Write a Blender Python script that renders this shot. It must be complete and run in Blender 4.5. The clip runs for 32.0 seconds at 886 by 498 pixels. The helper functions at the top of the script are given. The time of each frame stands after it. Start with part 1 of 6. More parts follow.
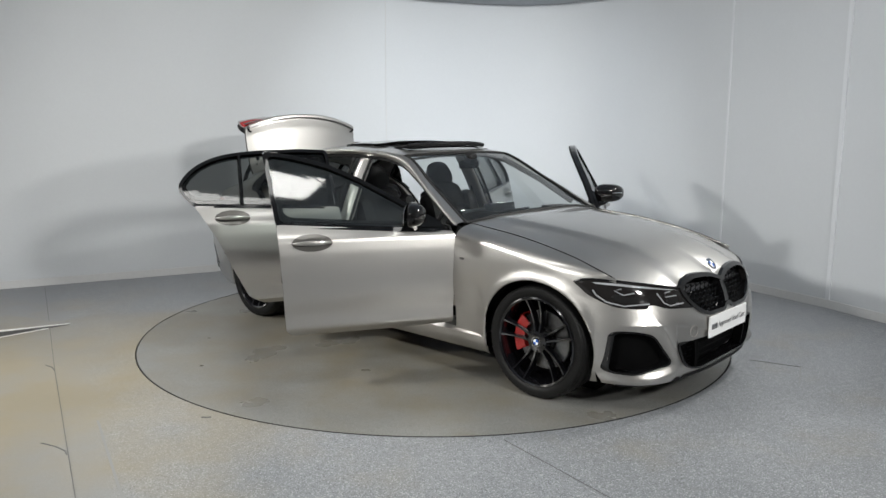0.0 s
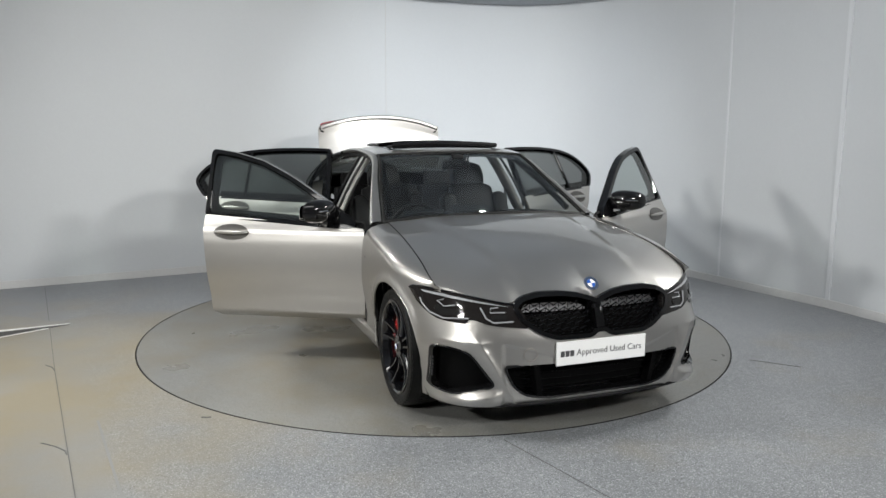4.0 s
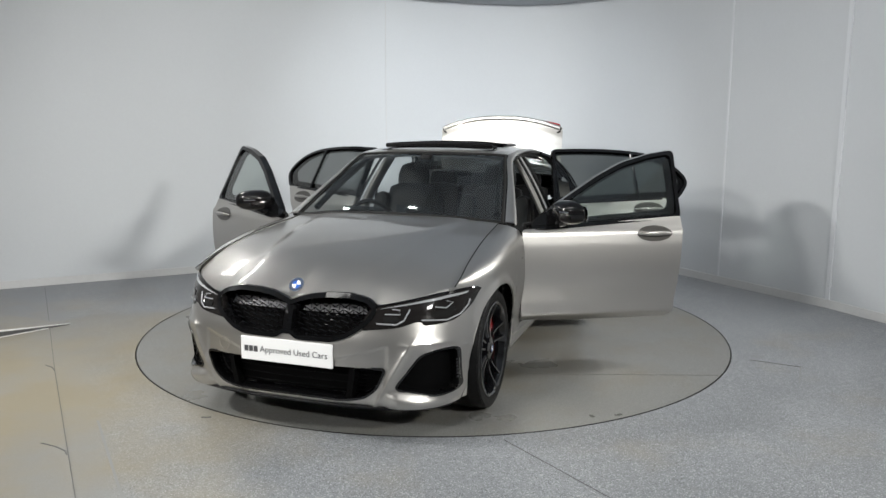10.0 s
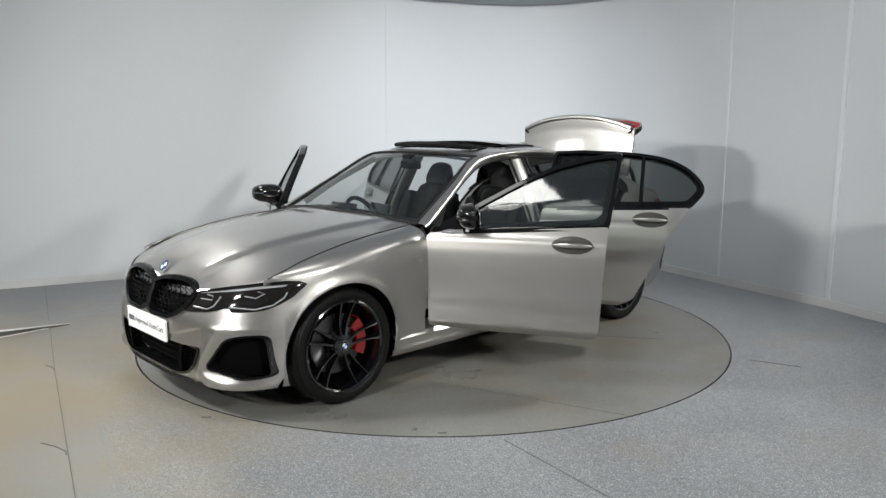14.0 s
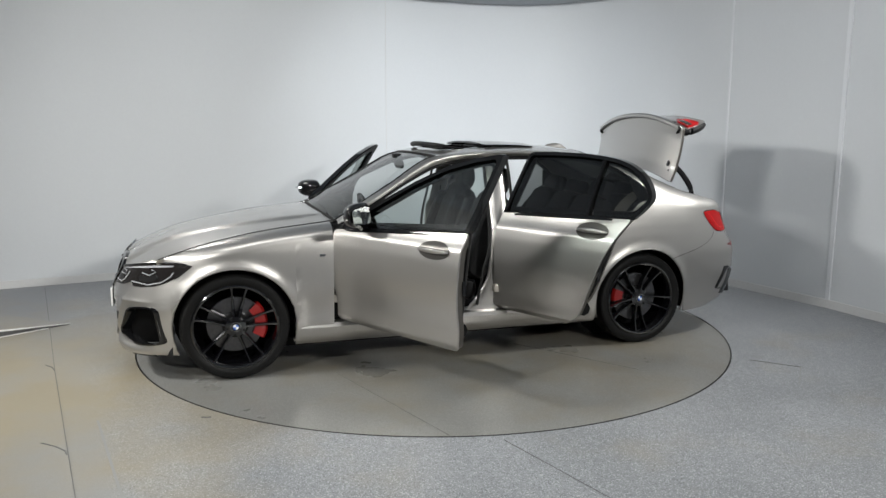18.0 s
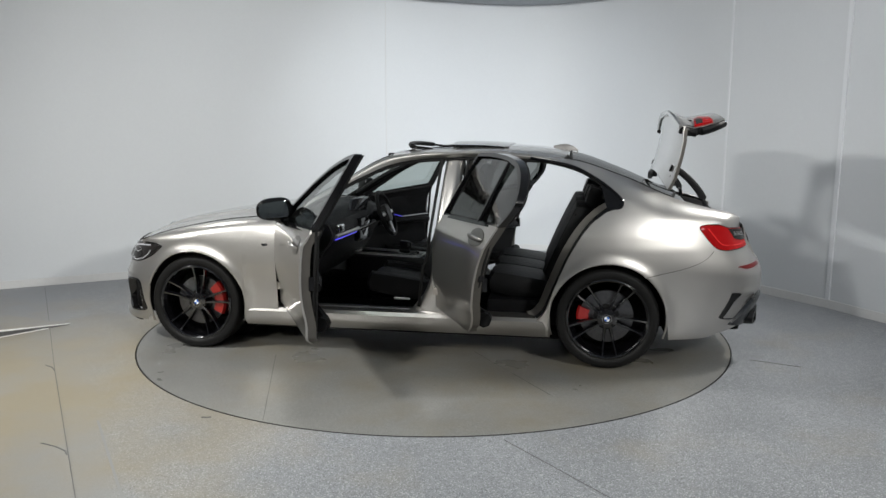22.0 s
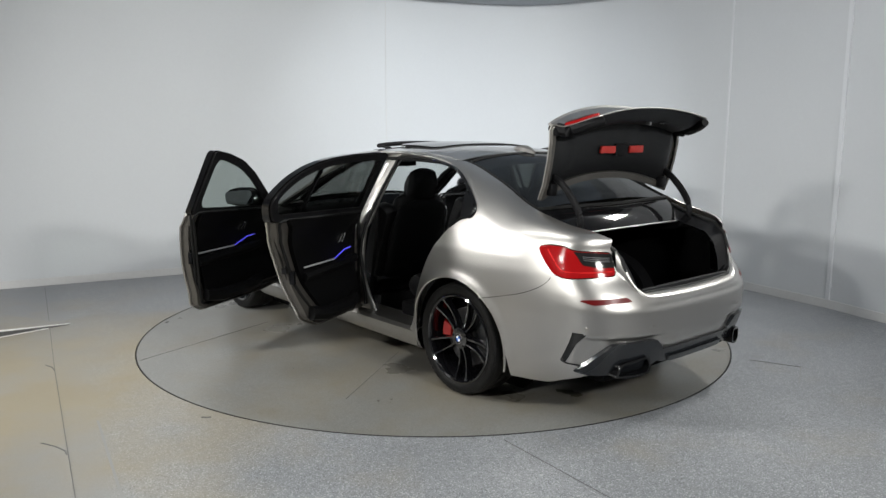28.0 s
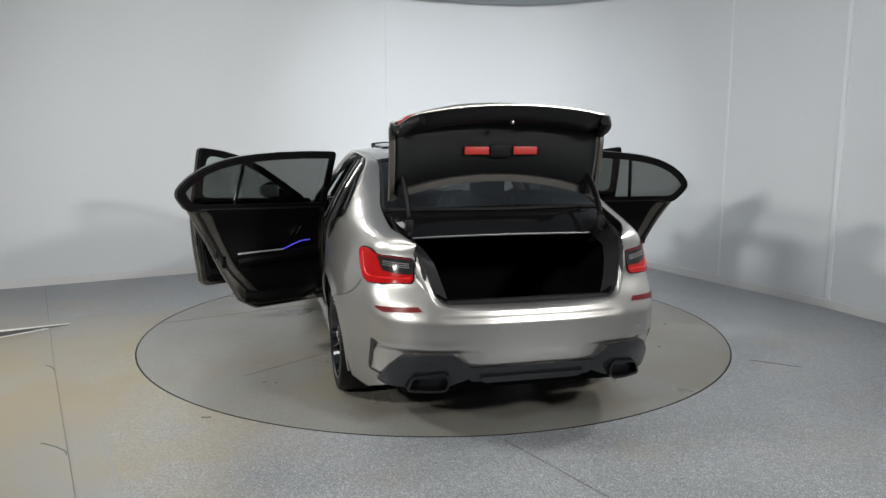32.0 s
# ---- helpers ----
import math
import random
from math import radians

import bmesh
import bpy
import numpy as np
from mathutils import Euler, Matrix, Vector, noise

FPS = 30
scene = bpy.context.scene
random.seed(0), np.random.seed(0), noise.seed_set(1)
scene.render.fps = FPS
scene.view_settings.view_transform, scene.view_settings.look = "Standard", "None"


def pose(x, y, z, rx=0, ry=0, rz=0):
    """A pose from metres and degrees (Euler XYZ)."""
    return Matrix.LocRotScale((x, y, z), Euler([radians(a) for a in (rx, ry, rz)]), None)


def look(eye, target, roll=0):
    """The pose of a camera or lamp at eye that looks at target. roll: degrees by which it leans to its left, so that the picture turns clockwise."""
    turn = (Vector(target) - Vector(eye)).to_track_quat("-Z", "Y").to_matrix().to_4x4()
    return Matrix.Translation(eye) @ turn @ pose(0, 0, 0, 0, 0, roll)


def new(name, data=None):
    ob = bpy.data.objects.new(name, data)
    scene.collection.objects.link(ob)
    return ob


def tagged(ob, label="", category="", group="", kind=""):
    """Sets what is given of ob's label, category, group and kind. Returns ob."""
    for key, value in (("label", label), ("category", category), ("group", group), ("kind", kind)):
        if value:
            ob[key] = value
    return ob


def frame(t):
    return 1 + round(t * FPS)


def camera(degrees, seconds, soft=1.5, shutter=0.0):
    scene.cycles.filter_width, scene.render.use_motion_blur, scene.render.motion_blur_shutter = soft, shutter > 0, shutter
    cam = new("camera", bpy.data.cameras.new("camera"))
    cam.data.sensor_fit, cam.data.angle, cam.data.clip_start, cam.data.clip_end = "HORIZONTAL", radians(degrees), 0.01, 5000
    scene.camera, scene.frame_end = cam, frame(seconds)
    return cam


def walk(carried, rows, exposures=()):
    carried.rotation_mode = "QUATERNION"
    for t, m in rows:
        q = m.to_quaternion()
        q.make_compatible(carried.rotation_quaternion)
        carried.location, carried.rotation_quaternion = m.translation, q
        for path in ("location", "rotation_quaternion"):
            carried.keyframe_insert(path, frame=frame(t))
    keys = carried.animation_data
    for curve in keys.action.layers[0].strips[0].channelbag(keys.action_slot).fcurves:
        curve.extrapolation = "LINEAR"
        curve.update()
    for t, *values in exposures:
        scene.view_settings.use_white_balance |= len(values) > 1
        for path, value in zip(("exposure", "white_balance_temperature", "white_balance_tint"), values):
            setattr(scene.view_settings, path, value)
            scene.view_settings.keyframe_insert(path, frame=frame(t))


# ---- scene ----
EYE = Vector((0.0, -5.8102, 1.5316))
AIM = Vector((0.010949, 0.98778, -0.155469))
STILL = look(EYE, EYE + AIM * 6.0, 0.1736)

cam = camera(61.47, 32.0)
walk(cam, [(0, STILL), (32, STILL)])

# ---- light ----
world = bpy.data.worlds.new("world")
scene.world = world
world.use_nodes = True
world.node_tree.nodes["Background"].inputs[0].default_value = (0.75, 0.8, 0.9, 1)
world.node_tree.nodes["Background"].inputs[1].default_value = 0.02
scene.view_settings.exposure = -0.04


def area(name, eye, target, size, size_y, power, color=(1, 1, 1), spread=180):
    lamp = bpy.data.lights.new(name, "AREA")
    lamp.shape, lamp.size, lamp.size_y, lamp.energy, lamp.color = "RECTANGLE", size, size_y, power, color
    lamp.spread = radians(spread)
    ob = new(name, lamp)
    ob.matrix_world = look(eye, target)
    return ob


WARM, COOL = (0.985, 0.98, 0.945), (0.92, 0.965, 1.0)
area("front_left_lamp", (-3.5, -6.0, 2.98), (0.6, 0.6, 0.5), 0.50, 0.25, 92, WARM, 130)
area("left_lamp", (-4.4, -2.2, 2.98), (0.4, -0.1, 0.2), 0.60, 0.30, 103, WARM, 125)
area("back_left_lamp", (-2.7, 0.9, 2.98), (0.6, -0.6, 0.2), 0.80, 0.50, 12, WARM, 130)
area("overhead_lamp", (-0.9, -2.4, 3.04), (-0.9, -2.3, 0.0), 1.8, 0.5, 18, WARM, 160)
area("front_right_lamp", (3.2, -5.6, 2.98), (-2.0, 1.0, 0.8), 0.6, 0.4, 130, WARM, 130)
area("right_lamp", (3.5, -0.6, 2.98), (-1.6, 0.2, 0.4), 0.45, 0.35, 70, WARM, 130)
area("wall_lamp", (0.3, -0.4, 3.0), (0.55, 4.0, 0.9), 0.5, 0.35, 34, COOL, 80)

# ---- materials ----


def material(name, color, rough=0.5, metal=0.0, coat=0.0, bump=0.0, scale=20.0, vary=0.0, vscale=2.0, spec=0.5,
             emit=0.0, alpha=1.0, transmission=0.0, stretch=(1, 1, 1), rvary=0.0):
    m = bpy.data.materials.new(name)
    m.use_nodes = True
    nt = m.node_tree
    b = nt.nodes["Principled BSDF"]
    b.inputs["Base Color"].default_value = (*color, 1)
    b.inputs["Roughness"].default_value = rough
    b.inputs["Metallic"].default_value = metal
    b.inputs["Coat Weight"].default_value = coat
    b.inputs["Coat Roughness"].default_value = 0.035
    b.inputs["Specular IOR Level"].default_value = spec
    b.inputs["Transmission Weight"].default_value = transmission
    b.inputs["Alpha"].default_value = alpha
    if emit:
        b.inputs["Emission Color"].default_value = (*color, 1)
        b.inputs["Emission Strength"].default_value = emit
    if bump or vary or rvary:
        tc = nt.nodes.new("ShaderNodeTexCoord")
        mp = nt.nodes.new("ShaderNodeMapping")
        mp.inputs["Scale"].default_value = stretch
        nt.links.new(tc.outputs["Object"], mp.inputs["Vector"])
        fine = nt.nodes.new("ShaderNodeTexNoise")
        fine.inputs["Scale"].default_value = scale
        fine.inputs["Detail"].default_value = 4
        nt.links.new(mp.outputs["Vector"], fine.inputs["Vector"])
        big = nt.nodes.new("ShaderNodeTexNoise")
        big.inputs["Scale"].default_value = vscale
        big.inputs["Detail"].default_value = 5
        nt.links.new(mp.outputs["Vector"], big.inputs["Vector"])
        if bump:
            bp = nt.nodes.new("ShaderNodeBump")
            bp.inputs["Strength"].default_value = bump
            bp.inputs["Distance"].default_value = 0.004
            nt.links.new(fine.outputs["Fac"], bp.inputs["Height"])
            nt.links.new(bp.outputs["Normal"], b.inputs["Normal"])
        if vary:
            add = nt.nodes.new("ShaderNodeMath")
            add.operation = "ADD"
            nt.links.new(big.outputs["Fac"], add.inputs[0])
            nt.links.new(fine.outputs["Fac"], add.inputs[1])
            ramp = nt.nodes.new("ShaderNodeMapRange")
            ramp.inputs["From Min"].default_value = 0.6
            ramp.inputs["From Max"].default_value = 1.4
            ramp.inputs["To Min"].default_value = 1 - vary
            ramp.inputs["To Max"].default_value = 1 + vary
            nt.links.new(add.outputs[0], ramp.inputs["Value"])
            mul = nt.nodes.new("ShaderNodeMix")
            mul.data_type, mul.blend_type = "RGBA", "MULTIPLY"
            mul.inputs["Factor"].default_value = 1
            mul.inputs["A"].default_value = (*color, 1)
            nt.links.new(ramp.outputs["Result"], mul.inputs["B"])
            nt.links.new(mul.outputs["Result"], b.inputs["Base Color"])
        if rvary:
            rr = nt.nodes.new("ShaderNodeMapRange")
            rr.inputs["From Min"].default_value = 0.3
            rr.inputs["From Max"].default_value = 0.7
            rr.inputs["To Min"].default_value = rough - rvary
            rr.inputs["To Max"].default_value = rough + rvary
            nt.links.new(big.outputs["Fac"], rr.inputs["Value"])
            nt.links.new(rr.outputs["Result"], b.inputs["Roughness"])
    return m


PAINT = material("satin_paint", (0.43, 0.417, 0.398), 0.37, 0.96, 1.0, 0.015, 900, 0.03, 400)
SHUT = material("shut_paint", (0.36, 0.335, 0.30), 0.42, 0.6, 0.2, 0.02, 300, 0.05, 20)
GLOSS = material("gloss_black", (0.004, 0.004, 0.0045), 0.07, 0, 0.1, 0, 1, 0, 1, spec=0.4)
PLASTIC = material("black_plastic", (0.005, 0.005, 0.0057), 0.5, 0, 0, 0.25, 500, 0.1, 8, spec=0.13)
RUBBER = material("tyre_rubber", (0.0045, 0.0045, 0.0045), 0.46, 0, 0, 0.3, 240, 0.2, 9, spec=0.2)
SEAL = material("door_seal_rubber", (0.008, 0.008, 0.008), 0.6, 0, 0, 0.1, 300, spec=0.2)
LEATHER = material("black_leather", (0.005, 0.005, 0.0055), 0.5, 0, 0, 0.35, 420, 0.15, 6, spec=0.18)
CARPET = material("black_carpet", (0.0025, 0.0025, 0.003), 0.95, 0, 0, 0.8, 700, 0.3, 12, spec=0.06)
CARD = material("black_door_trim", (0.0022, 0.0022, 0.0025), 0.5, 0, 0, 0.35, 420, 0.15, 6, spec=0.09)
DEEP = material("deep_black_plastic", (0.002, 0.002, 0.0022), 0.6, 0, 0, 0.2, 300, 0.2, 9, spec=0.05)
CHROME = material("chrome", (0.75, 0.75, 0.76), 0.12, 1.0)
SILVER = material("silver_trim", (0.62, 0.62, 0.63), 0.42, 0.5)
SATIN = material("satin_silver", (0.45, 0.45, 0.46), 0.35, 1.0)
FINGREY = material("satin_fin_grey", (0.17, 0.165, 0.16), 0.55, 0.5, 0.0, 0.02, 300, 0.05, 30)
LINING = material("grey_black_lining", (0.010, 0.0105, 0.0115), 0.5, 0, 0, 0.3, 420, 0.15, 8, spec=0.2)
RIM = material("black_rim", (0.004, 0.004, 0.005), 0.08, 0.0, 1.0, spec=0.5)
DISC = material("brake_disc_steel", (0.13, 0.13, 0.135), 0.30, 1.0, 0, 0.1, 60, 0.15, 30)
CALIPER = material("red_caliper", (0.22, 0.008, 0.007), 0.22, 0, 0.6, 0.05, 80)
REDLENS = material("red_lens", (0.27, 0.006, 0.007), 0.1, 0, 0.0, spec=0.15)
SMOKE = material("smoked_lens", (0.014, 0.014, 0.014), 0.1, 0, 0.0, spec=0.18)
WHITE = material("white_plate", (0.82, 0.82, 0.82), 0.4, 0, 0, 0.02, 200, 0.03, 6)
INK = material("plate_lettering", (0.06, 0.06, 0.065), 0.5)
BLUE = material("badge_blue", (0.02, 0.10, 0.42), 0.25, 0, 0.4)
GREYLINER = material("grey_headliner", (0.16, 0.16, 0.165), 0.9, 0, 0, 0.3, 500, 0.1, 5)
AMBIENT = material("blue_light_strip", (0.10, 0.09, 0.85), 0.4, 0, 0, 0, 1, 0, 1, emit=0.5)
WARN = material("red_warning_triangle_box", (0.36, 0.02, 0.014), 0.45, 0, 0, 0, 1, 0, 1)


def glass(name, tint, clear, shine=0.085):
    m = bpy.data.materials.new(name)
    m.use_nodes = True
    nt = m.node_tree
    nt.nodes.remove(nt.nodes["Principled BSDF"])
    gl = nt.nodes.new("ShaderNodeBsdfGlossy")
    gl.inputs["Roughness"].default_value = 0.06
    tr = nt.nodes.new("ShaderNodeBsdfTransparent")
    tr.inputs["Color"].default_value = (*[c * clear for c in tint], 1)
    lw = nt.nodes.new("ShaderNodeLayerWeight")
    lw.inputs["Blend"].default_value = 0.5
    pw = nt.nodes.new("ShaderNodeMath")
    pw.operation = "POWER"
    pw.inputs[1].default_value = 3.0
    nt.links.new(lw.outputs["Facing"], pw.inputs[0])
    fr = nt.nodes.new("ShaderNodeMath")
    fr.operation = "MULTIPLY_ADD"
    fr.inputs[1].default_value, fr.inputs[2].default_value = 0.6, shine
    nt.links.new(pw.outputs[0], fr.inputs[0])
    mix = nt.nodes.new("ShaderNodeMixShader")
    nt.links.new(fr.outputs[0], mix.inputs[0])
    nt.links.new(tr.outputs[0], mix.inputs[1])
    nt.links.new(gl.outputs[0], mix.inputs[2])
    nt.links.new(mix.outputs[0], nt.nodes["Material Output"].inputs[0])
    return m


GLASS = glass("clear_glass", (0.90, 1.0, 0.96), 0.62, 0.16)
SCREEN = glass("windscreen_glass", (0.95, 1.0, 0.98), 0.72, 0.06)
TINT = glass("tinted_glass", (0.95, 1.0, 0.97), 0.22, 0.07)
DARKGLASS = glass("rear_window_glass", (0.95, 1.0, 0.97), 0.10, 0.03)

# ---- mesh helpers ----


def part(name, data, mat, parent=None, label="", origin=(0, 0, 0), smooth=True, sharp=0.6, thick=0.0, side=1, weld=1e-5):
    """data: a bmesh, or (verts, faces). One mesh object under parent."""
    me = bpy.data.meshes.new(name)
    if isinstance(data, bmesh.types.BMesh):
        bm = data
    else:
        bm = bmesh.new()
        vs = [bm.verts.new(v) for v in data[0]]
        for f in data[1]:
            try:
                bm.faces.new([vs[i] for i in f])
            except ValueError:
                pass
        bmesh.ops.remove_doubles(bm, verts=bm.verts, dist=weld)
    if side < 0:
        for v in bm.verts:
            v.co.y = -v.co.y
        bmesh.ops.reverse_faces(bm, faces=bm.faces)
    if any(origin):
        o = Vector((origin[0], origin[1] * side, origin[2]))
        for v in bm.verts:
            v.co -= o
    bm.normal_update()
    for f in bm.faces:
        f.smooth = smooth
    if smooth:
        for e in bm.edges:
            if (len(e.link_faces) == 2 and e.calc_face_angle(0) > sharp) or (thick and len(e.link_faces) == 1):
                e.smooth = False
    bm.to_mesh(me)
    bm.free()
    me.materials.append(mat)
    ob = new(name, me)
    if parent:
        ob.parent = parent
    if label:
        tagged(ob, label)
    if thick:
        mod = ob.modifiers.new("thickness", "SOLIDIFY")
        mod.thickness, mod.offset = thick, -1
    return ob


def bisect(xs, x):
    lo, hi = 0, len(xs)
    while lo < hi:
        mid = (lo + hi) // 2
        if x < xs[mid]:
            hi = mid
        else:
            lo = mid + 1
    return lo


def interp(x, xs, ys):
    """Straight lines between rising xs."""
    if x <= xs[0]:
        return ys[0]
    if x >= xs[-1]:
        return ys[-1]
    i = bisect(xs, x) - 1
    d = xs[i + 1] - xs[i]
    return ys[i] + (ys[i + 1] - ys[i]) * ((x - xs[i]) / d if d > 0 else 0)


def curve(*pts):
    """A smooth function through (x, value) points."""
    pts = sorted(tuple(map(float, p)) for p in pts)
    xs = [p[0] for p in pts]
    n = len(xs)
    ys = [p[1] for p in pts]
    h = [xs[i + 1] - xs[i] for i in range(n - 1)]
    dl = [(ys[i + 1] - ys[i]) / h[i] for i in range(n - 1)]
    m = [dl[0]] + [2 * dl[i - 1] * dl[i] / (dl[i - 1] + dl[i]) if dl[i - 1] * dl[i] > 0 else 0.0 for i in range(1, n - 1)] + [dl[-1]]

    def at(x):
        x = min(max(x, xs[0]), xs[-1])
        i = min(bisect(xs, x) - 1, n - 2)
        t, w = (x - xs[i]) / h[i], h[i]
        r = 1 - t
        return ((1 + 2 * t) * r * r * ys[i] + t * r * r * w * m[i] + t * t * (3 - 2 * t) * ys[i + 1] - t * t * r * w * m[i + 1])
    return at


def grid(fn, nu, nv, flip=False, drop=None):
    """A sheet fn(u, v), u and v from 0 to 1."""
    vs = [tuple(fn(i / nu, j / nv)) for i in range(nu + 1) for j in range(nv + 1)]
    fs = []
    for i in range(nu):
        for j in range(nv):
            if drop and drop((i + 0.5) / nu, (j + 0.5) / nv):
                continue
            q = [i * (nv + 1) + j, (i + 1) * (nv + 1) + j, (i + 1) * (nv + 1) + j + 1, i * (nv + 1) + j + 1]
            fs.append(q[::-1] if flip else q)
    return vs, fs


def join(*datas):
    vs, fs = [], []
    for a, b in datas:
        n = len(vs)
        vs += list(a)
        fs += [[i + n for i in f] for f in b]
    return vs, fs


def tube(pts, r, n=8, closed=False, squash=1.0):
    pts = [Vector(p) for p in pts]
    vs, fs = [], []
    k = len(pts)
    up = Vector((0, 0, 1))
    for i, p in enumerate(pts):
        a, b = (pts[(i - 1) % k], pts[(i + 1) % k]) if closed else (pts[max(i - 1, 0)], pts[min(i + 1, k - 1)])
        d = (b - a).normalized()
        ref = up if abs(d.z) < 0.95 else Vector((0, 1, 0))
        s = d.cross(ref).normalized()
        t = s.cross(d)
        rr = r(i / (k - 1)) if callable(r) else r
        for j in range(n):
            w = 2 * math.pi * j / n
            vs.append(tuple(p + s * (math.cos(w) * rr * squash) + t * (math.sin(w) * rr)))
    for i in range(k if closed else k - 1):
        for j in range(n):
            fs.append([i * n + j, i * n + (j + 1) % n, ((i + 1) % k) * n + (j + 1) % n, ((i + 1) % k) * n + j])
    if not closed:
        fs.append(list(range(n))[::-1])
        fs.append([(k - 1) * n + j for j in range(n)])
    return vs, fs


def box(x0, x1, y0, y1, z0, z1, bevel=0.01, seg=2):
    bm = bmesh.new()
    bmesh.ops.create_cube(bm, size=1)
    for v in bm.verts:
        v.co = Vector(((x0 + x1) / 2 + v.co.x * (x1 - x0), (y0 + y1) / 2 + v.co.y * (y1 - y0), (z0 + z1) / 2 + v.co.z * (z1 - z0)))
    if bevel:
        bmesh.ops.bevel(bm, geom=bm.edges[:], offset=bevel, segments=seg, affect="EDGES", profile=0.6)
    return bm


def as_data(bm):
    bm.verts.index_update()
    d = [tuple(v.co) for v in bm.verts], [[v.index for v in f.verts] for f in bm.faces]
    bm.free()
    return d


def rounded(poly, r, n=4):
    """A polygon with its corners rounded."""
    out = []
    k = len(poly)
    for i in range(k):
        p, a, b = (Vector(poly[j % k]) for j in (i, i - 1, i + 1))
        ra = min(r, (a - p).length * 0.45)
        rb = min(r, (b - p).length * 0.45)
        s, e = p + (a - p).normalized() * ra, p + (b - p).normalized() * rb
        for j in range(n + 1):
            t = j / n
            out.append(tuple(s * (1 - t) ** 2 + p * (2 * t * (1 - t)) + e * t * t))
    return out


def inset(poly, d):
    k = len(poly)
    area2 = sum(poly[i - 1][0] * poly[i][1] - poly[i][0] * poly[i - 1][1] for i in range(k))
    sg = 1 if area2 > 0 else -1
    out = []
    for i in range(k):
        p, a, b = Vector(poly[i]), Vector(poly[i - 1]), Vector(poly[(i + 1) % k])
        e, f = (p - a), (b - p)
        if e.length < 1e-7 or f.length < 1e-7:
            e = f = b - a
        n = Vector((-e.y, e.x)).normalized() + Vector((-f.y, f.x)).normalized()
        n = n.normalized() if n.length > 1e-6 else Vector((0, 0))
        out.append(tuple(p + n * d * sg))
    return out


def ring_plate(outer, inner, to3, back):
    """A frame between two outlines, with depth; back: the shift of its rear face."""
    k = len(outer)
    f1, f2 = [tuple(to3(*p)) for p in outer], [tuple(to3(*p)) for p in inner]
    b = Vector(back)
    vs = f1 + f2 + [tuple(Vector(p) + b) for p in f1] + [tuple(Vector(p) + b) for p in f2]
    fs = []
    for i in range(k):
        j = (i + 1) % k
        fs += [[i, j, k + j, k + i], [2 * k + j, 2 * k + i, 3 * k + i, 3 * k + j],
               [j, i, 2 * k + i, 2 * k + j], [k + i, k + j, 3 * k + j, 3 * k + i]]
    bm = bmesh.new()
    bv = [bm.verts.new(v) for v in vs]
    for f in fs:
        bm.faces.new([bv[i] for i in f])
    bmesh.ops.recalc_face_normals(bm, faces=bm.faces)
    return bm


def plate(outline, to3, back=None, rings=3):
    """A filled outline on a curved surface, with a rim of depth."""
    fine = []
    for i in range(len(outline)):
        p, q = Vector(outline[i - 1]), Vector(outline[i])
        n = max(1, math.ceil((q - p).length / 0.035))
        fine += [tuple(p.lerp(q, (j + 1) / n)) for j in range(n)]
    outline = fine
    k = len(outline)
    c = Vector((sum(p[0] for p in outline) / k, sum(p[1] for p in outline) / k))
    vs, fs = [], []
    for r in range(rings):
        t = 1 - r / rings
        vs += [tuple(to3(*(c + (Vector(p) - c) * t))) for p in outline]
    vs.append(tuple(to3(*c)))
    for r in range(rings - 1):
        for i in range(k):
            j = (i + 1) % k
            fs.append([r * k + i, r * k + j, (r + 1) * k + j, (r + 1) * k + i])
    fs += [[(rings - 1) * k + i, (rings - 1) * k + (i + 1) % k, rings * k] for i in range(k)]
    if back is not None:
        n = len(vs)
        b = Vector(back)
        vs += [tuple(Vector(v) + b) for v in vs[:k]]
        fs += [[(i + 1) % k, i, n + i, n + (i + 1) % k] for i in range(k)]
        fs.append([n + i for i in range(k)][::-1])
    bm = bmesh.new()
    bv = [bm.verts.new(v) for v in vs]
    for f in fs:
        bm.faces.new([bv[i] for i in f])
    bmesh.ops.recalc_face_normals(bm, faces=bm.faces)
    return bm


def inside(p, poly):
    x, y = p
    hit = False
    for i in range(len(poly)):
        (x0, y0), (x1, y1) = poly[i - 1], poly[i]
        if (y0 > y) != (y1 > y) and x < (x1 - x0) * (y - y0) / (y1 - y0) + x0:
            hit = not hit
    return hit


def spun(profile, n=48, axis_y=True):
    """A profile of (radius, y) spun round the y axis."""
    vs, fs = [], []
    m = len(profile)
    for i in range(n):
        a = 2 * math.pi * i / n
        vs += [(r * math.cos(a), y, r * math.sin(a)) for r, y in profile]
    for i in range(n):
        for j in range(m - 1):
            a, b = i * m + j, ((i + 1) % n) * m + j
            fs.append([a, b, b + 1, a + 1])
    return vs, fs

# ---- the studio ----
WALL = material("white_wall", (0.54, 0.56, 0.58), 0.62, 0, 0, 0.04, 40, 0.02, 1.3)
SKIRT = material("pale_skirting", (0.55, 0.55, 0.55), 0.5, 0, 0, 0.05, 30, 0.05, 3)
FARWALL = material("pale_grey_wall", (0.44, 0.45, 0.46), 0.65, 0, 0, 0.04, 40, 0.03, 1.3)
CEIL = material("ceiling_paint", (0.40, 0.42, 0.45), 0.8, 0, 0, 0.05, 30, 0.02, 2)


